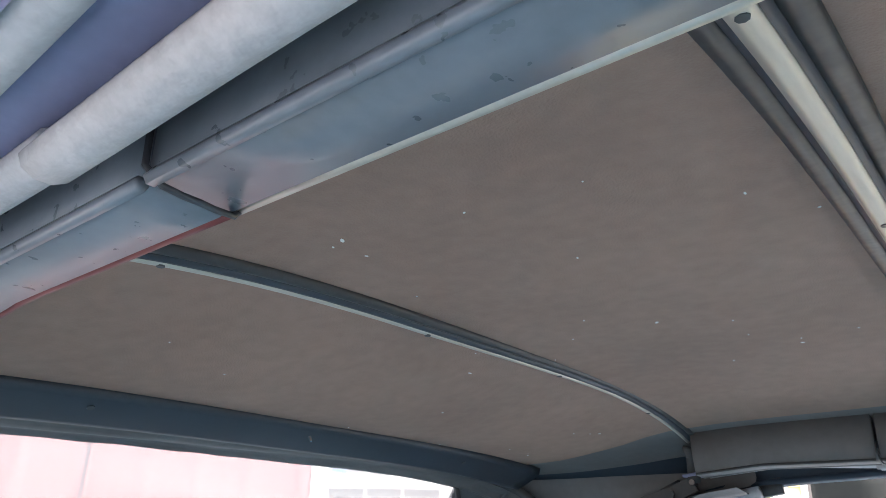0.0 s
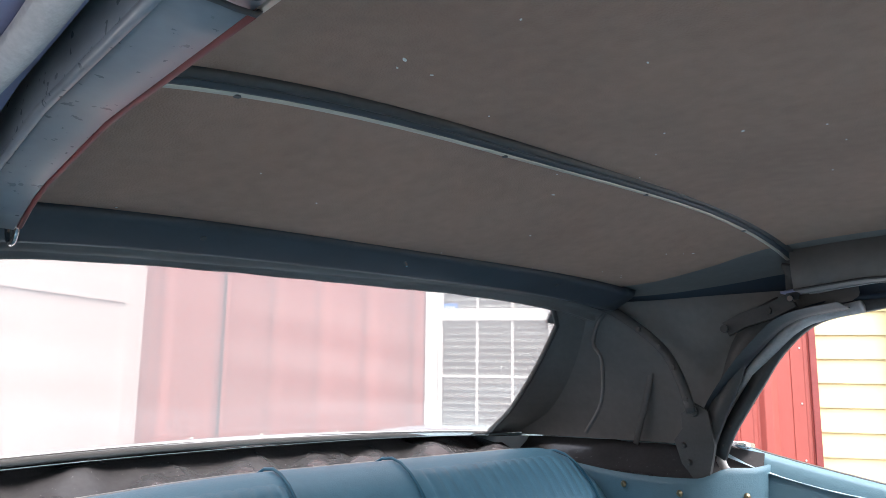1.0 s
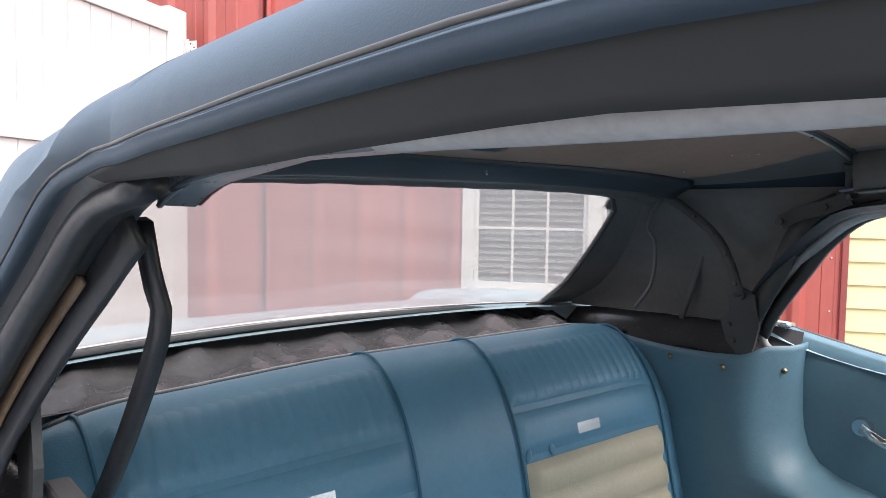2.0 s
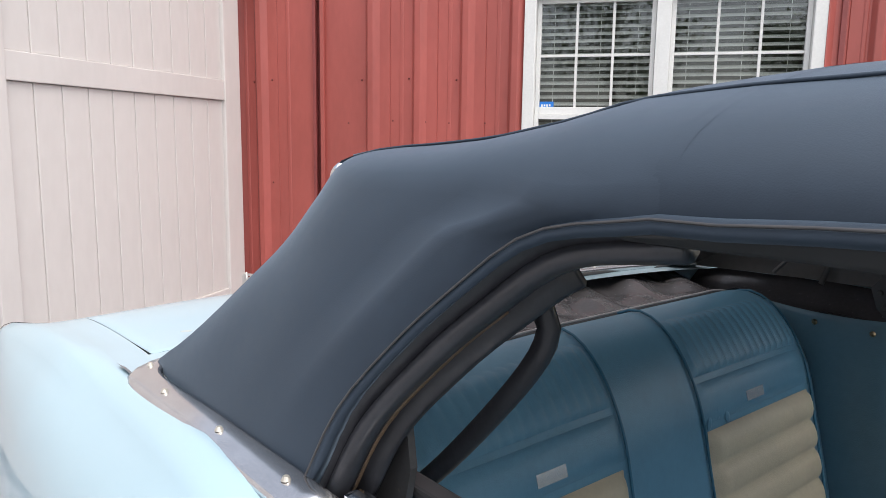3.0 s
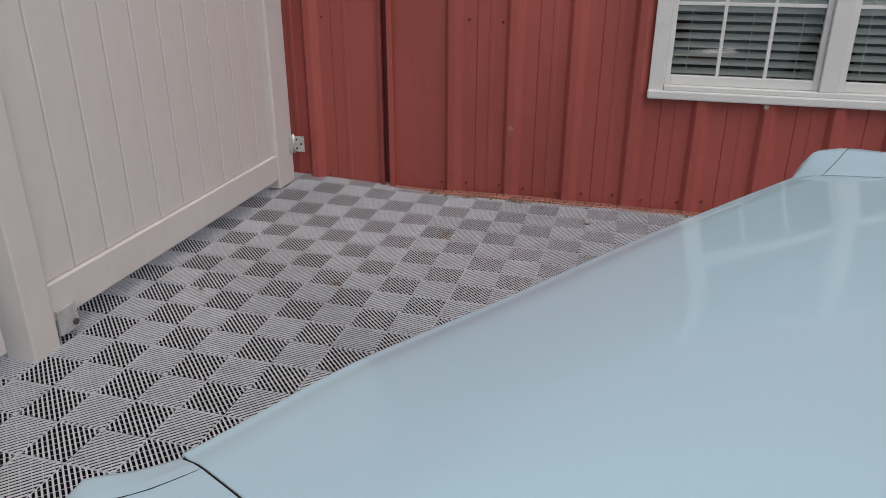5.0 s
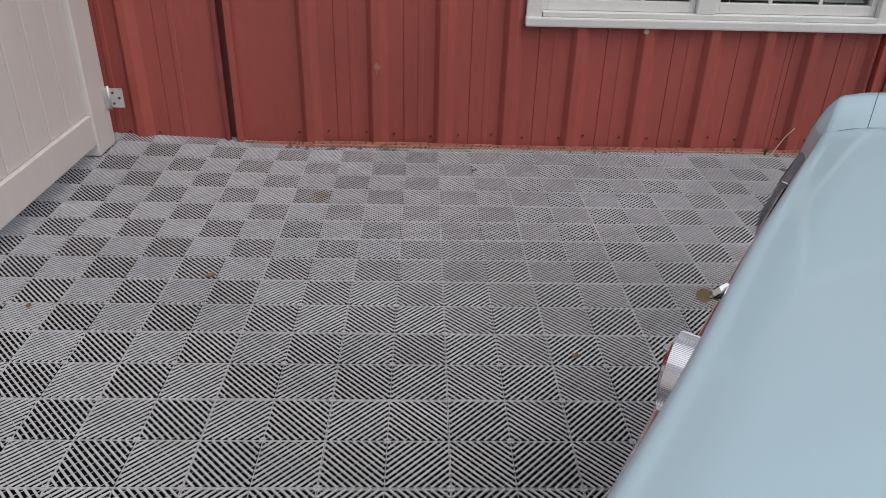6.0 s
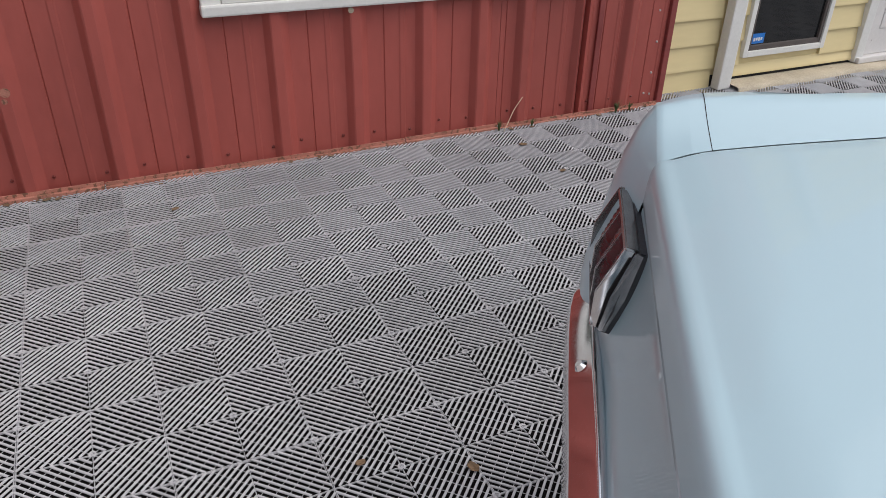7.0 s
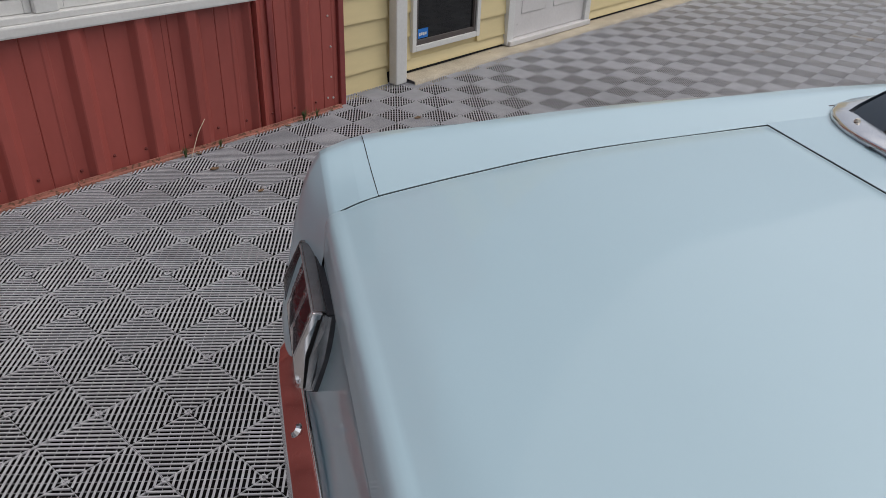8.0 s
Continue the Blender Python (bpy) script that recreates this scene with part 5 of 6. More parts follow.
def seat_panel(name, y0, y1, z0, z1, material, pleats, upright, amp, label, base=0.004):
    ks = [k for k in range(61) if z0 <= seat_line[k][2] <= z1 and seat_line[k][0] > 0.97]
    rows = []
    n = 6 * pleats if upright else 40
    for i in range(n + 1):
        u = i / n
        row = []
        for j, k in enumerate(ks):
            v = j / (len(ks) - 1)
            edge = min(1.0, 30 * min(u, 1 - u), 22 * min(v, 1 - v))
            wave = abs(math.sin(math.pi * pleats * (u if upright else v))) ** 0.55
            row.append(seat_point(y0 + (y1 - y0) * u, k, 0.0012 + edge * base + amp * wave * edge))
        rows.append(row)
    return grid(name, rows, material, rear_seat, label, flip=True)


for s in (-1, 1):
    a, b = (-0.520, -0.112) if s < 0 else (0.112, 0.520)
    seat_panel("pleated_panel", a, b, 0.835, 0.930, BLUE_VINYL, 17, True, 0.0028, "upright-pleated blue band")
    seat_panel("plain_panel", a, b, 0.753, 0.834, BLUE_VINYL, 1, False, 0.002, "embossed blue vinyl band")
    seat_panel("insert", a + (0.012 if s < 0 else 0.010), b - 0.006, 0.44, 0.752, BEIGE, 5, False, 0.013, "parchment insert with broad pleats")
    c = -0.28 if s < 0 else 0.288
    kk = min(range(40), key=lambda k: abs(seat_line[k][2] - 0.786))
    a0, b0 = np.array(seat_point(c, kk - 2)), np.array(seat_point(c, kk + 2))
    up_dir = Vector(b0 - a0).normalized()
    out_dir = Vector((0, 1, 0)).cross(up_dir) * -1
    if out_dir.x < 0:
        out_dir.negate()
    bm = bmesh.new()
    mid_pt = Vector(seat_point(c, kk)) + out_dir * 0.006
    vs = [bm.verts.new(mid_pt + Vector((0, 1, 0)) * (a + 0.006 * b) * 0.031 + up_dir * b * 0.0095 + out_dir * o) for o in (-0.002, 0.002) for a, b in ((-1, -1), (1, -1), (1, 1), (-1, 1))]
    for f in ((0, 1, 2, 3), (4, 5, 6, 7), (0, 1, 5, 4), (1, 2, 6, 5), (2, 3, 7, 6), (3, 0, 4, 7)):
        bm.faces.new([vs[k] for k in f])
    part("badge", bm, TAG, rear_seat, "bright blank badge strip")
    for k0, dy in ((28, -0.16), (29, -0.13), (28, -0.10)):
        bm = bmesh.new()
        bmesh.ops.create_icosphere(bm, subdivisions=3, radius=1, matrix=Matrix.Translation(seat_point(c + dy, k0, 0.003)) @ Matrix.Rotation(0.5 * dy * 20, 4, "X") @ Matrix.Diagonal((0.003, 0.013, 0.007, 1)))
        part("emboss", bm, BLUE_VINYL, rear_seat, smooth=True)
for y in (-0.535, -0.106, 0.110, 0.535):
    sweep("piping", [seat_point(y + (0.03 * max(0, (0.8 - seat_line[k][2])) if abs(y) < 0.2 else 0) * (1 if y > 0 else 0.3), k, 0.004) for k in range(2, 58, 2)], ring(0.0026, 6), plain("dark_blue_piping", (0.05, 0.17, 0.26), 0.4) if y == -0.535 else bpy.data.materials["dark_blue_piping"], rear_seat, up=(0, 1, 0))
for s in (-1, 1):
    sweep("piping", [seat_point(s * 0.607, k, 0.004) for k in range(2, 58, 2)], ring(0.0035, 6), bpy.data.materials["dark_blue_piping"], rear_seat, up=(0, 1, 0))
grid("seat_cushion", [[(x, y, z - 0.06 * (abs(y) / 0.6) ** 4) for x, z in ((1.2, 0.44), (1.26, 0.475), (1.45, 0.49), (1.62, 0.485), (1.68, 0.45), (1.70, 0.28))] for y in np.linspace(-0.6, 0.6, 15)], BLUE_VINYL, rear_seat, flip=True)
edging = [Vector(seat_point(y, 52)) + Vector((-0.007, 0, -0.002)) for y in np.linspace(-0.61, 0.61, 40)]
tack_rail = sweep("tack_rail", [tuple(p) for p in edging], [(-0.007, -0.012), (0.007, -0.012), (0.007, 0.003), (0.0, 0.006), (-0.007, 0.003)], IRON, car, "black edging behind the seat")
# Pale bead added as the thin highlight that runs along the black edging.
sweep("edge_bead", [(p.x - 0.001, p.y, p.z + 0.006) for p in edging], ring(0.0028, 6), RUBBER, tack_rail, "grey bead standing for the highlight along the edging")

# black well lining behind the seat
well = []
for y in np.linspace(-0.69, 0.69, 70):
    row = []
    for t in np.linspace(0, 1, 22):
        x0 = 0.712 + 0.045 * (abs(y) / 0.69) ** 3 - (FAR_BACK * min(1.0, y / 0.6) ** 2 if y > 0 else 0.0)
        x = x0 + t * (0.955 - x0)
        z = 0.938 - 0.020 * t - 0.022 * math.sin(math.pi * t) - 0.020 * t * max(0.0, (-y - 0.1) / 0.5) + (0.007 * math.sin(38 * y + 9 * t + 2 * math.sin(5 * y)) + 0.016 * noise.noise((y * 9, t * 3, 1.0)) + 0.014 * noise.noise((y * 26, t * 2, 4.0))) * math.sin(math.pi * t) - 0.03 * min(1, max(0, (abs(y) - 0.57) / 0.1))
        row.append((x, y, z))
    well.append(row)
grid("well_lining", well, WELL, car, "wrinkled black vinyl well lining", flip=True)
for s in (-1, 1):
    rows = []
    for x in np.linspace(0.76, 1.34, 20):
        inner = float(np.interp(x, [0.76, 1.24, 1.29, 1.32, 1.345], [0.603, 0.606, 0.626, 0.664, 0.708]))
        rows.append([(x, s * (0.745 + (inner - 0.745) * t), 0.935 - 0.030 * math.sin(math.pi * t) - 0.050 * t + 0.008 * noise.noise((x * 9, t * 4, s))) for t in np.linspace(0, 1, 9)])
    grid("well_lining", rows, WELL, car, flip=s < 0)

# quarter trim panels in pale blue vinyl
for s in (-1, 1):
    plan = curve([(1.00, 0.600, 0), (1.12, 0.596, 0), (1.24, 0.604, 0), (1.290, 0.622, 0), (1.320, 0.660, 0), (1.345, 0.705, 0), (1.352, 0.760, 0)], 30)
    rows = []
    for k, q in enumerate(plan):
        u = k / 30
        top = 0.896 - 0.008 * math.sin(math.pi * min(1, u * 1.4)) + 0.016 * min(1, max(0, (u - 0.62) / 0.1)) + 0.03 * max(0, u - 0.85)
        row = []
        w = min(1.0, max(0.0, (u - 0.40) / 0.45))
        w = w * w * (3 - 2 * w)
        sweep_out = [(0.0, top), (0.0, top - 0.012), (-0.003, top - 0.06), (0.000, 0.79), (0.004, 0.745), (0.014, 0.710), (0.036, 0.680), (0.075, 0.660), (0.16, 0.643), (0.30, 0.632), (0.42, 0.615), (0.45, 0.56), (0.45, 0.40)]
        for t, (d, z) in enumerate(sweep_out):
            fold = 0.006 * math.sin(math.pi * w) * math.sin(0.5 * t) * min(1.0, t / 4)
            row.append((q[0] + d * w, s * (q[1] - 0.25 * min(d, 0.12) * w + (0.006 if t == 0 else 0.0) - fold), z))
        rows.append(row)
    trim = grid("quarter_trim", rows, BLUE_TRIM, car, "pale blue vinyl quarter trim with studs", flip=s > 0, thick=0.006)
    for x, y, z in ((1.129, 0.594, 0.868), (1.244, 0.602, 0.864), (1.333, 0.680, 0.862)):
        disc("trim_stud", BRASS, trim, (x, s * y, z), (0.3 if x > 1.3 else 0, -s, 0), 0.0065, 0.005, n=14, bevel=0.003)
    rows = []
    for x in np.linspace(1.27, 2.62, 24):
        top = 0.942 - 0.055 * min(1, max(0, (x - 1.27) / 0.30)) ** 0.8 + 0.010 * min(1, max(0, x - 1.8))
        rows.append([(x, s * y, z) for y, z in ((0.775, top - 0.006), (0.768, top), (0.752, top - 0.006), (0.742, top - 0.04), (0.738, top - 0.14), (0.740, 0.62), (0.735, 0.40), (0.730, 0.26))])
    side_trim = grid("side_trim", rows, BLUE_TRIM, car, "pale blue side panel below the window", flip=s < 0, thick=0.006)
    sweep("window_felt", [(x, s * 0.776, 0.945 - 0.055 * min(1, max(0, (x - 1.27) / 0.30)) ** 0.8 + 0.010 * min(1, max(0, x - 1.8))) for x in np.linspace(1.27, 2.62, 30)], [(-0.006, -0.008), (0.006, -0.008), (0.006, 0.004), (-0.006, 0.004)], BLACK_VINYL, side_trim)
    crank = disc("crank_boss", CHROME, side_trim, (1.463, s * 0.738, 0.772), (0, -s, 0), 0.021, 0.018, n=18, bevel=0.005)
    sweep("crank_arm", [(1.463, s * 0.720, 0.772), (1.50, s * 0.716, 0.755), (1.545, s * 0.715, 0.742)], [(-0.009, -0.003), (0.009, -0.003), (0.009, 0.003), (-0.009, 0.003)], CHROME, side_trim, up=(0, 1, 0))
# window regulator end and latch plate at the near quarter
bm = bmesh.new()
box(bm, 1.32, 1.47, -0.722, -0.700, 0.925, 0.962, 0.008)
part("window_cap", bm, CHROME, car, "chrome quarter-window cap")
boxed("latch_plate", IRON, car, 1.26, 1.40, -0.622, -0.598, 0.912, 0.924, bevel=0.004)

# ------------------------------------------------ the rest of the body
floor_rows = [[(x, y, 0.26) for x in (0.1, 1.0, 2.0, 3.0)] for y in (-0.80, 0, 0.80)]
grid("floor_pan", floor_rows, BLUE_VINYL, car, "blue carpeted floor pan", thick=0.01)
grid("bonnet", [[(x, u * (0.635 if x < 4 else 0.60), z + 0.045 * (1 - u * u)) for x, z in ((2.86, 0.905), (3.2, 0.903), (3.95, 0.868), (4.42, 0.833), (4.56, 0.798))] for u in np.linspace(-1, 1, 17)], PAINT, car, thick=0.006, flip=True)
grid("cowl", [[(x, u * 0.735, z + 0.03 * (1 - u * u)) for x, z in ((2.70, 0.905), (2.86, 0.906))] for u in np.linspace(-1, 1, 9)], PAINT, car, flip=True)
grid("grille", [[(x, y, z) for x, z in ((4.56, 0.80), (4.53, 0.72), (4.50, 0.60), (4.56, 0.50), (4.52, 0.32))] for y in np.linspace(-0.72, 0.72, 9)], DARK, car)
sweep("front_bumper", [(4.45, -0.86, 0.50), (4.58, -0.78, 0.50), (4.64, -0.4, 0.50), (4.65, 0, 0.50), (4.64, 0.4, 0.50), (4.58, 0.78, 0.50), (4.45, 0.86, 0.50)], ring(0.055, 10, 0.5, 1.0), CHROME, car, "chrome front bumper")
grid("windscreen", [[(2.90 - 0.30 * t + 0.05 * (1 - u * u), u * (0.66 - 0.06 * t), 0.93 + 0.26 * t) for t in np.linspace(0, 1, 5)] for u in np.linspace(-1, 1, 13)], PANE, car, "windscreen glass")
for s in (-1, 1):
    sweep("windscreen_pillar", [(2.90, s * 0.675, 0.90), (2.75, s * 0.648, 1.06), (2.60, s * 0.62, 1.20)], ring(0.022, 8), CHROME, car)
    door = sweep("door_seam", [(1.50, s * 0.800, 0.884), (1.50, s * 0.868, 0.82), (1.505, s * 0.896, 0.62), (1.52, s * 0.888, 0.42), (1.54, s * 0.826, 0.25)], ring(0.002, 6), DARK, car, up=(1, 0, 0))
    disc("headlight", TAG, car, (4.52, s * 0.62, 0.66), (1, 0, 0), 0.085, 0.04, n=24, bevel=0.01)
    for ax in AXLES:
        c = Matrix.Translation((ax, s * 0.79, 0.325)) @ Matrix.Rotation(radians(90), 4, "X")
        bm = bmesh.new()
        prof = [(0.20, -0.085), (0.29, -0.095), (0.318, -0.075), (0.325, -0.04), (0.325, 0.04), (0.318, 0.075), (0.29, 0.095), (0.20, 0.085)]
        rings = [[bm.verts.new(c @ Vector((r * math.cos(a), r * math.sin(a), h))) for r, h in prof] for a in np.linspace(0, 2 * math.pi, 33)[:-1]]
        for i in range(32):
            for j in range(7):
                bm.faces.new((rings[i][j], rings[i][j + 1], rings[(i + 1) % 32][j + 1], rings[(i + 1) % 32][j]))
        wheel = part("wheel", bm, TYRE, car, "black tyre with chrome hub cap", smooth=True)
        disc("rim", CHROME, wheel, (ax, s * 0.73, 0.325), (0, s, 0), 0.20, 0.13, n=32, bevel=0.03)
        grid("wheel_arch", [[(ax + 0.37 * math.cos(a), s * y, 0.33 + 0.37 * math.sin(a)) for y in (0.705, 0.88 if ax < 2 else 0.865)] for a in np.linspace(-0.3, math.pi + 0.3, 24)], DARK, car)


def set_in(p):
    """The right tail corner stands a little further forward than the left."""
    a, b = min(1.0, max(0.0, (-0.40 - p.y) / 0.35)), min(1.0, max(0.0, (0.40 - p.x) / 0.40))
    c = min(1.0, max(0.0, (0.25 - p.y) / 0.5))
    p.x += 0.012 * c * c * (3 - 2 * c) * b * b * (3 - 2 * b)
    p.x += 0.034 * a * a * (3 - 2 * a) * b * b * (3 - 2 * b)


skewed = set()
for ob in car.children_recursive:
    if ob.type == "MESH" and ob.data.name not in skewed:
        skewed.add(ob.data.name)
        for v in ob.data.vertices:
            if v.co.x < 0.40 and v.co.y < 0.25:
                set_in(v.co)

# ---------------------------------------------------------------- small loose things


def on_car(x, y, z):
    return CAR @ Vector((x, y, z))


def dry_leaf(name, at, size, turn, label, group, material=None):
    """A curled leaf with a pointed outline and a raised midrib."""
    bm = bmesh.new()
    rows = []
    for k in range(7):
        u = k / 6
        w = 0.36 * math.sin(math.pi * min(1, u * 0.94 + 0.05)) ** 0.8 * (1 + 0.18 * math.sin(11 * u))
        curl = 0.22 * (u - 0.5) ** 2
        rows.append([bm.verts.new(((u - 0.5) * size, v * w * size, size * (curl + 0.14 * abs(v) + 0.03 * math.sin(7 * u + 3 * v)))) for v in (-1, -0.5, 0, 0.5, 1)])
    for a, b in zip(rows, rows[1:]):
        for j in range(4):
            bm.faces.new((a[j], a[j + 1], b[j + 1], b[j]))
    ob = part(name, bm, material or LEAF, None, smooth=True)
    ob.matrix_world = Matrix.Translation(at) @ Matrix.Rotation(turn, 4, "Z")
    s = ob.modifiers.new("thickness", "SOLIDIFY")
    s.thickness = 0.0006
    return tagged(ob, label, "leaf", group)


random.seed(11)
LEAVES = [(0.271, 3.785), (0.26, 4.087), (-1.206, 4.028), (-0.995, 2.632), (-0.774, 2.521), (-2.668, 2.87), (-2.211, 4.272), (-2.093, 4.285), (1.33, 3.923), (-2.155, 3.063), (0.876, 4.29), (-1.62, 4.28), (-0.72, 4.285), (-0.55, 4.28), (-1.75, 4.285), (-1.88, 4.28)]
for x, y in LEAVES:
    dry_leaf("dry_leaf", (x, y, 0.001), random.uniform(0.022, 0.040), random.uniform(0, 6.3), "small curled brown dry leaf lying on the floor tiles", "dry leaves on the tiles")
for k in range(14):
    dry_leaf("dry_leaf", (random.uniform(-2.3, 1.1), random.uniform(4.255, 4.30), 0.001), random.uniform(0.014, 0.030), random.uniform(0, 6.3), "small curled brown dry leaf lying along the red wall", "dry leaves by the wall")
dry_leaf("dry_leaf", on_car(0.615, -0.595, 0.9245), 0.019, 0.6, "small pale dried leaf scrap lying on the boot lid", "", plain("bleached_leaf", (0.42, 0.45, 0.43), 0.8)).scale = (1, 1, 0.35)


def clod(at, r, label):
    bm = bmesh.new()
    bmesh.ops.create_icosphere(bm, subdivisions=3, radius=r)
    for v in bm.verts:
        n = noise.noise(v.co * (1.6 / r) + Vector(at) * 9) * 0.45
        v.co *= 1 + n
        v.co.z = max(v.co.z * 0.7, -r * 0.3)
    ob = part("clod", bm, GROUND, None, smooth=True)
    ob.location = (at[0], at[1], r * 0.28)
    return tagged(ob, label, "debris", "clods on the tiles")


clod((-2.072, 1.972, 0), 0.022, "dark damp clod of debris on the floor tiles")
clod((-2.105, 1.958, 0), 0.012, "dark damp clod of debris on the floor tiles")
clod((-1.920, 1.952, 0), 0.018, "dark damp clod of debris on the floor tiles")


def weed(at, h, blades, label):
    bm = bmesh.new()
    for k in range(blades):
        a, lean = random.uniform(0, 6.3), random.uniform(0.15, 0.7)
        d, sd = Vector((math.cos(a), math.sin(a) * 0.6 - 0.25, 0)), Vector((-math.sin(a), math.cos(a), 0))
        hh, w = h * random.uniform(0.5, 1.0), random.uniform(0.0015, 0.004)
        last = None
        for i in range(5):
            u = i / 4
            c = d * (lean * hh * u * u + random.uniform(0, 0.004)) + Vector((0, 0, hh * u * (1 - 0.3 * u * lean)))
            pair = (bm.verts.new(c - sd * w * (1 - u * 0.9)), bm.verts.new(c + sd * w * (1 - u * 0.9)))
            if last:
                bm.faces.new((last[0], last[1], pair[1], pair[0]))
            last = pair
    ob = part("weed", bm, WEED, None)
    ob.location = at
    return tagged(ob, label, "weed", "weeds at the wall foot")


weed((0.248, 4.285, 0.0), 0.06, 34, "small green weed tuft growing at the wall foot")
weed((0.422, 4.285, 0.0), 0.045, 26, "small green weed tuft growing at the wall foot")
weed((0.900, 4.285, 0.0), 0.075, 40, "yellowing weed tuft at the wall corner")
weed((0.985, 4.29, 0.0), 0.05, 24, "yellowing weed tuft at the wall corner")
twig = sweep("twig", curve([(0.262, 4.262, 0.0), (0.30, 4.285, 0.045), (0.333, 4.30, 0.088), (0.375, 4.308, 0.134)], 10), ring(0.0016, 5), BEIGE, None)
tagged(twig, "thin dry twig leaning on the red wall", "twig")

# trees beyond the yard, seen mirrored in the panes


def tree(at, h, seed, label):
    rnd = random.Random(seed)
    root = thing("tree", pose(*at), label, "tree", "trees beyond the yard")
    trunk_line = curve([(0, 0, -0.05), (0.1, 0.05, h * 0.25), (0.0, 0.15, h * 0.5), (0.15, 0.1, h * 0.8)], 10)
    bm = bmesh.new()
    tips = []

    def limb(line, r0, r1):
        rings = []
        for i, p in enumerate(line):
            r = r0 + (r1 - r0) * i / (len(line) - 1)
            rings.append([bm.verts.new((p[0] + r * math.cos(a), p[1] + r * math.sin(a), p[2])) for a in np.linspace(0, 2 * math.pi, 9)[:-1]])
        for a, b in zip(rings, rings[1:]):
            for j in range(8):
                bm.faces.new((a[j], a[(j + 1) % 8], b[(j + 1) % 8], b[j]))

    limb(trunk_line, 0.18, 0.05)
    for k in range(13):
        s0 = trunk_line[rnd.randint(3, 10)]
        a = rnd.uniform(0, 6.3)
        ln = h * rnd.uniform(0.18, 0.32)
        e = (s0[0] + ln * math.cos(a), s0[1] + ln * math.sin(a), s0[2] + ln * rnd.uniform(0.3, 0.9))
        line = curve([tuple(s0), ((s0[0] * 2 + e[0]) / 3, (s0[1] * 2 + e[1]) / 3, (s0[2] + e[2]) / 2), e], 5)
        limb(line, 0.06, 0.015)
        tips += [line[3], line[4], line[5]]
    part("trunk", bm, BARK, root, smooth=True)
    v, f = [], []
    for t in tips:
        for k in range(110):
            c = Vector(t) + Vector((rnd.gauss(0, 0.42), rnd.gauss(0, 0.42), rnd.gauss(0.05, 0.36)))
            n = Vector((rnd.gauss(0, 1), rnd.gauss(0, 1), rnd.gauss(0, 1))).normalized()
            s1 = n.orthogonal().normalized() * rnd.uniform(0.05, 0.10)
            s2 = n.cross(s1) * 0.6
            b = len(v)
            v += [tuple(c - s1), tuple(c - s2), tuple(c + s1), tuple(c + s2)]
            f.append((b, b + 1, b + 2, b + 3))
    me = bpy.data.meshes.new("crown")
    me.from_pydata(v, [], f)
    finish("crown", me, WEED, root)


BARK = mat("rough_bark", (0.12, 0.095, 0.07), 0.9, vary=0.3, scale=8, bump=0.8, bscale=40)
tree((-6.5, -13.0, -0.045), 6.0, 1, "broad green tree standing beyond the yard")
tree((-1.5, -15.0, -0.045), 7.5, 2, "tall green tree standing beyond the yard")
tree((5.5, -24.0, -0.045), 6.0, 3, "broad green tree standing beyond the yard")
tree((12.0, -21.0, -0.045), 6.5, 4, "tall green tree standing beyond the yard")


# ---------------------------------------------------------------- ground and the plastic floor tiles
ground = boxed("ground", EARTH, None, -400, 400, -400, 400, -0.6, -0.045, bevel=0)
tagged(ground, "flat gravelly yard ground reaching the horizon", kind="structure")
# The slab's near-black colour stands for the shade between and under the ribs.
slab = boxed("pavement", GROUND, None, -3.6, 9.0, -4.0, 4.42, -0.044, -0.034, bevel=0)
tagged(slab, "near-black slab below the open tiles, gap shade put into its colour", kind="structure")
floor = tagged(new("floor"), "grey ribbed open-grid plastic tiles laid in a yard", kind="structure")
Q = 0.1524
N = 16


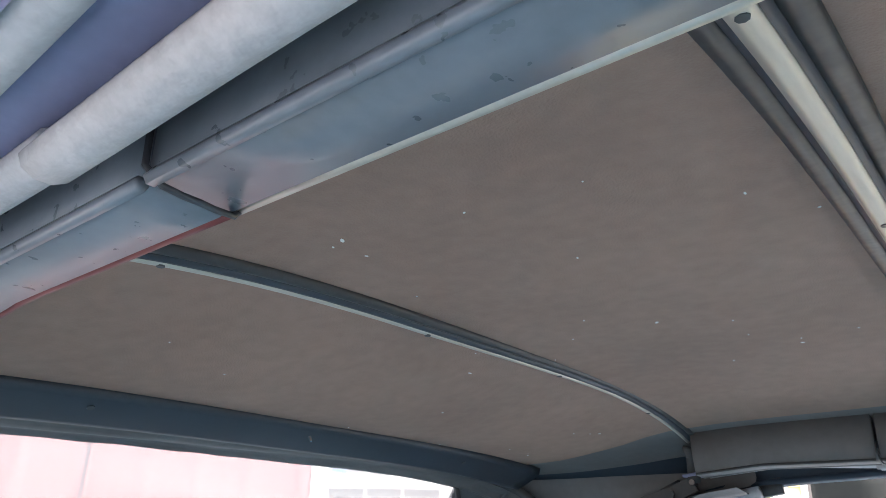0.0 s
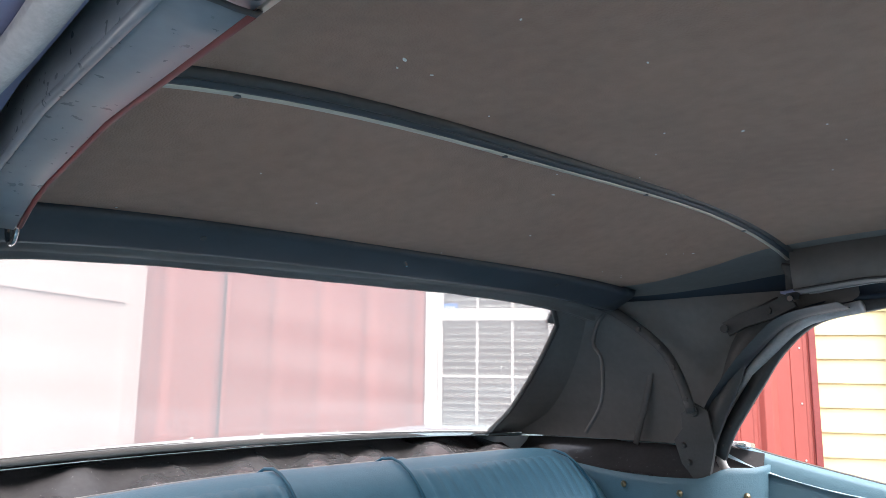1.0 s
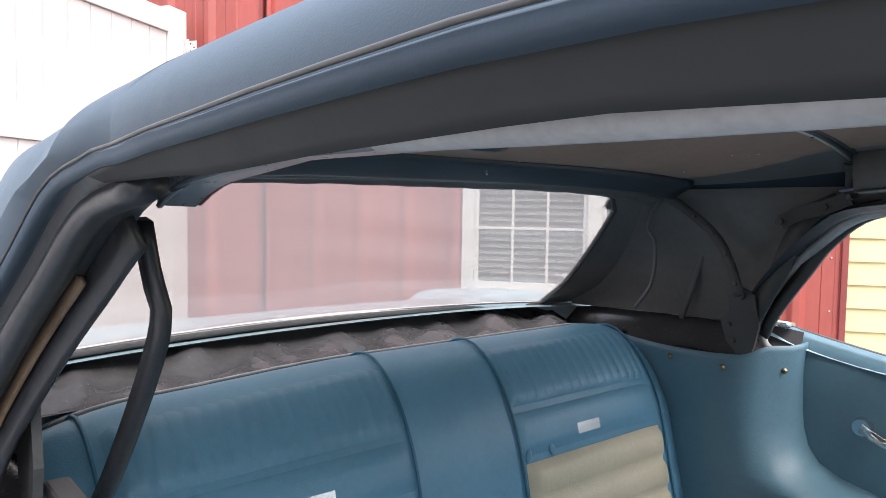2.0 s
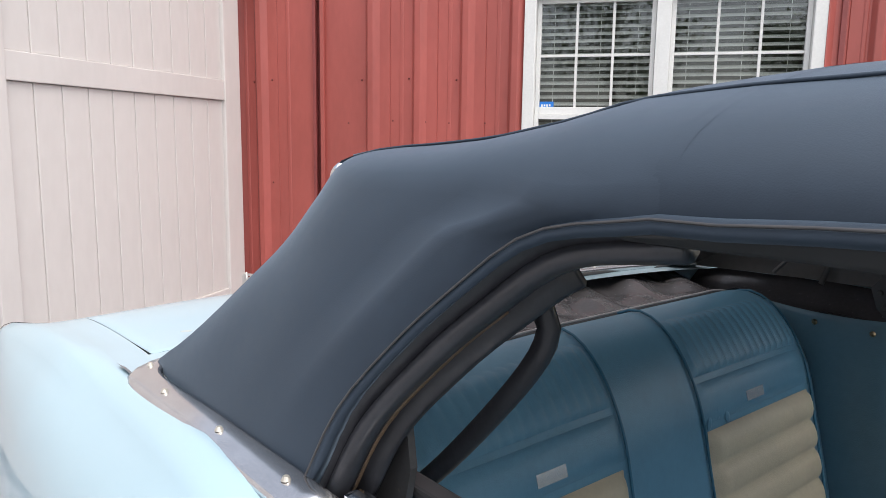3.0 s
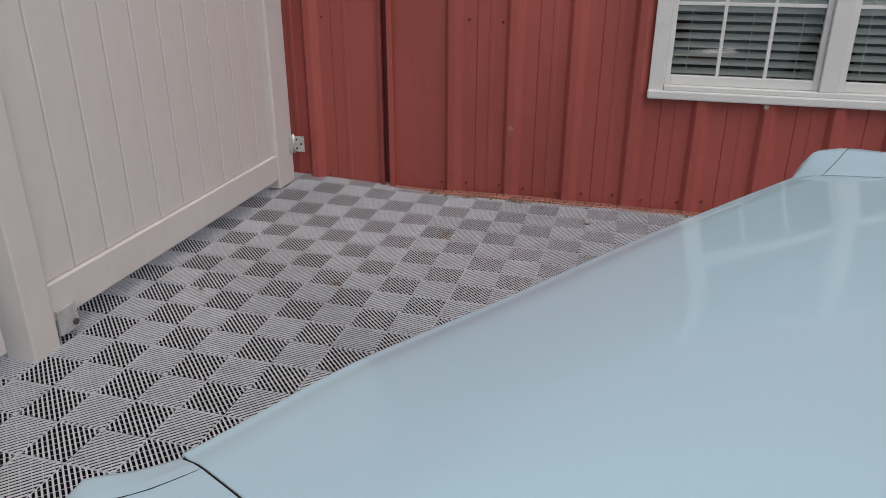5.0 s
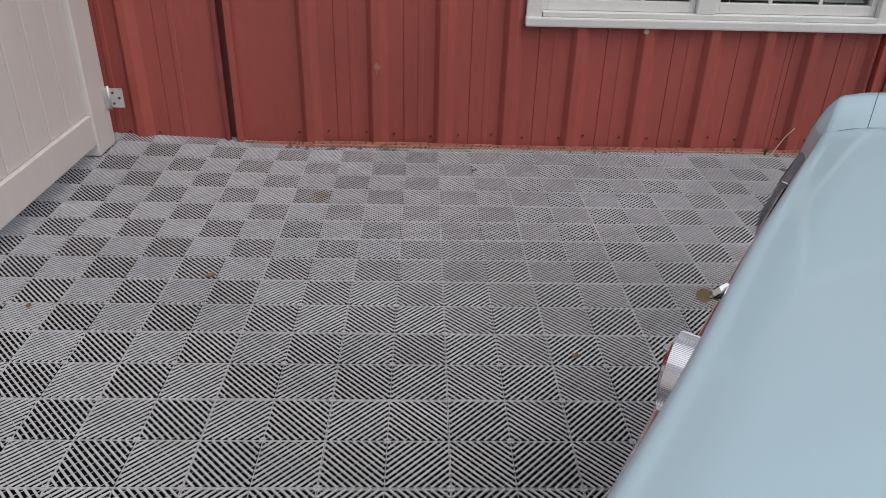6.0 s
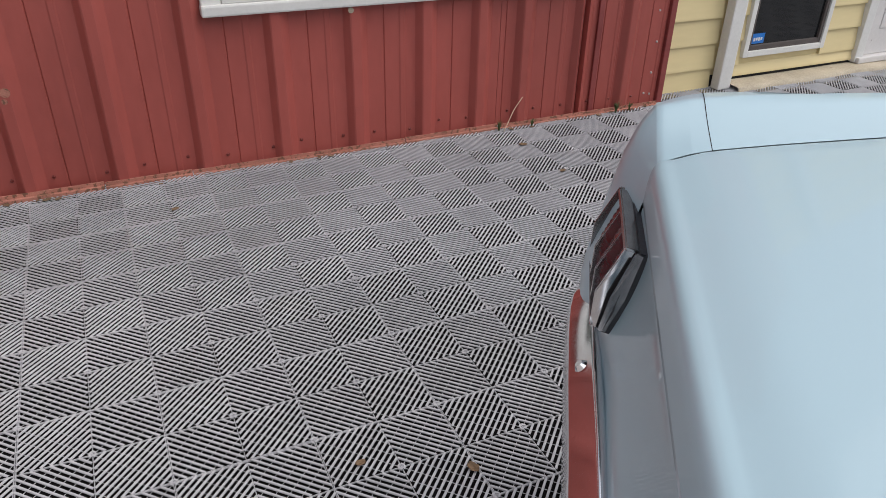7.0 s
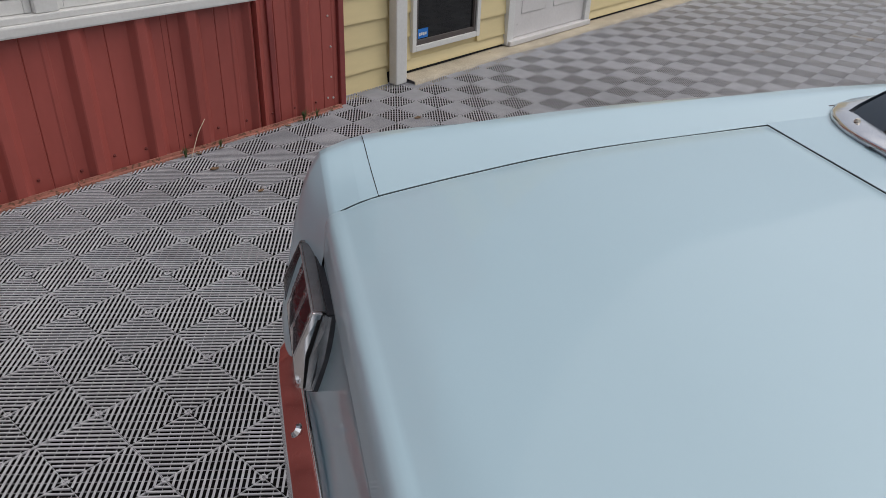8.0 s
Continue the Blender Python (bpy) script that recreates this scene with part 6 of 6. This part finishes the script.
def tile_geometry(ox=0.0, oy=0.0, oz=0.0):
    """One tile about (ox, oy): four quarters of slanting ribs, with thin cross strips below."""
    v, f = [], []
    h = 0.0029

    def strip(p, q, w, z1, z0):
        d = np.array(q) - np.array(p)
        n = np.array([-d[1], d[0]]) / np.linalg.norm(d) * w
        b = len(v)
        c = min(0.0020, (z1 - z0) * 0.5)
        prof = ((1.0, z0), (1.0, z1 - c), (0.66, z1), (-0.66, z1), (-1.0, z1 - c), (-1.0, z0))
        for pt in (p, q):
            for k, z in prof:
                v.append((ox + pt[0] + n[0] * k, oy + pt[1] + n[1] * k, oz + z))
        for i in range(5):
            f.append((b + i, b + i + 1, b + 6 + i + 1, b + 6 + i))

    for sx in (1, -1):
        for sy in (1, -1):
            for k in range(N):
                c = (k + 0.5) * 2 * Q / N
                lo, hi = max(0.0, c - Q), min(Q, c)
                e = 0.0012
                if hi - lo < 0.006:
                    continue
                strip((sx * (lo + e), sy * (c - lo - e)), (sx * (hi - e), sy * (c - hi + e)), h, 0.0, -0.0030)
            for t in (-0.75, -0.5, -0.25, 0.0, 0.25, 0.5, 0.75):
                a = (max(0, t * Q), max(0, -t * Q))
                b = (min(Q, Q + t * Q), min(Q, Q - t * Q))
                strip((sx * a[0], sy * a[1]), (sx * b[0], sy * b[1]), 0.0007, -0.0034, -0.0046)
    for q in (-Q + 0.0016, 0.0, Q - 0.0016):
        strip((-Q, q), (Q, q), 0.0010, -0.002, -0.006)
        strip((q, -Q), (q, Q), 0.0010, -0.002, -0.006)
    return v, f


tile_v, tile_f = tile_geometry()
tile_mesh = bpy.data.meshes.new("tile")
tile_mesh.from_pydata(tile_v, [], tile_f)
tile_mesh.materials.append(TILE)
near, far = [], []
for i in range(-8, 28):
    for j in range(-24, 13):
        x, y = 2 * Q * (i - 4), 2 * Q * (j + 8.5)
        if not (-3.2 < x < 8.6 and -3.6 < y < 4.5):
            continue
        (near if -3.2 < x < 2.3 and 2.2 < y - 0.25 * min(0, x + 1.2) and y > 1.55 - 0.55 * x else far).append((x, y))
near.sort(key=lambda p: (p[0] + 1.2) ** 2 + (p[1] - 2.2) ** 2)
near, far = near[:300], near[300:] + far


def lift(x, y):
    return 0.004 * noise.noise((x * 1.3, y * 1.3, 3.0)) + (0.036 * max(0, 1 - (x + 2.9) / 0.9) * max(0, (y - 3.7) / 0.6) if x < -1.9 else 0)


for x, y in near:
    o = new("tile", tile_mesh)
    o.parent = floor
    sx, sy = (lift(x + Q, y) - lift(x - Q, y)) / (2 * Q), (lift(x, y + Q) - lift(x, y - Q)) / (2 * Q)
    o.matrix_basis = Matrix.Translation((x, y, lift(x, y))) @ Euler((sy + random.gauss(0, 0.003), -sx + random.gauss(0, 0.003), random.gauss(0, 0.001))).to_matrix().to_4x4()
allv, allf = [], []
tv, tf = np.array(tile_v), np.array(tile_f)
for k, (x, y) in enumerate(far):
    allv.append(tv + (x, y, lift(x, y)))
    allf.append(tf + k * len(tv))
me = bpy.data.meshes.new("far_tiles")
me.from_pydata(np.concatenate(allv).tolist(), [], np.concatenate(allf).tolist())
far_ob = finish("far_tiles", me, TILE, floor)
far_ob["kind"] = "stuff"
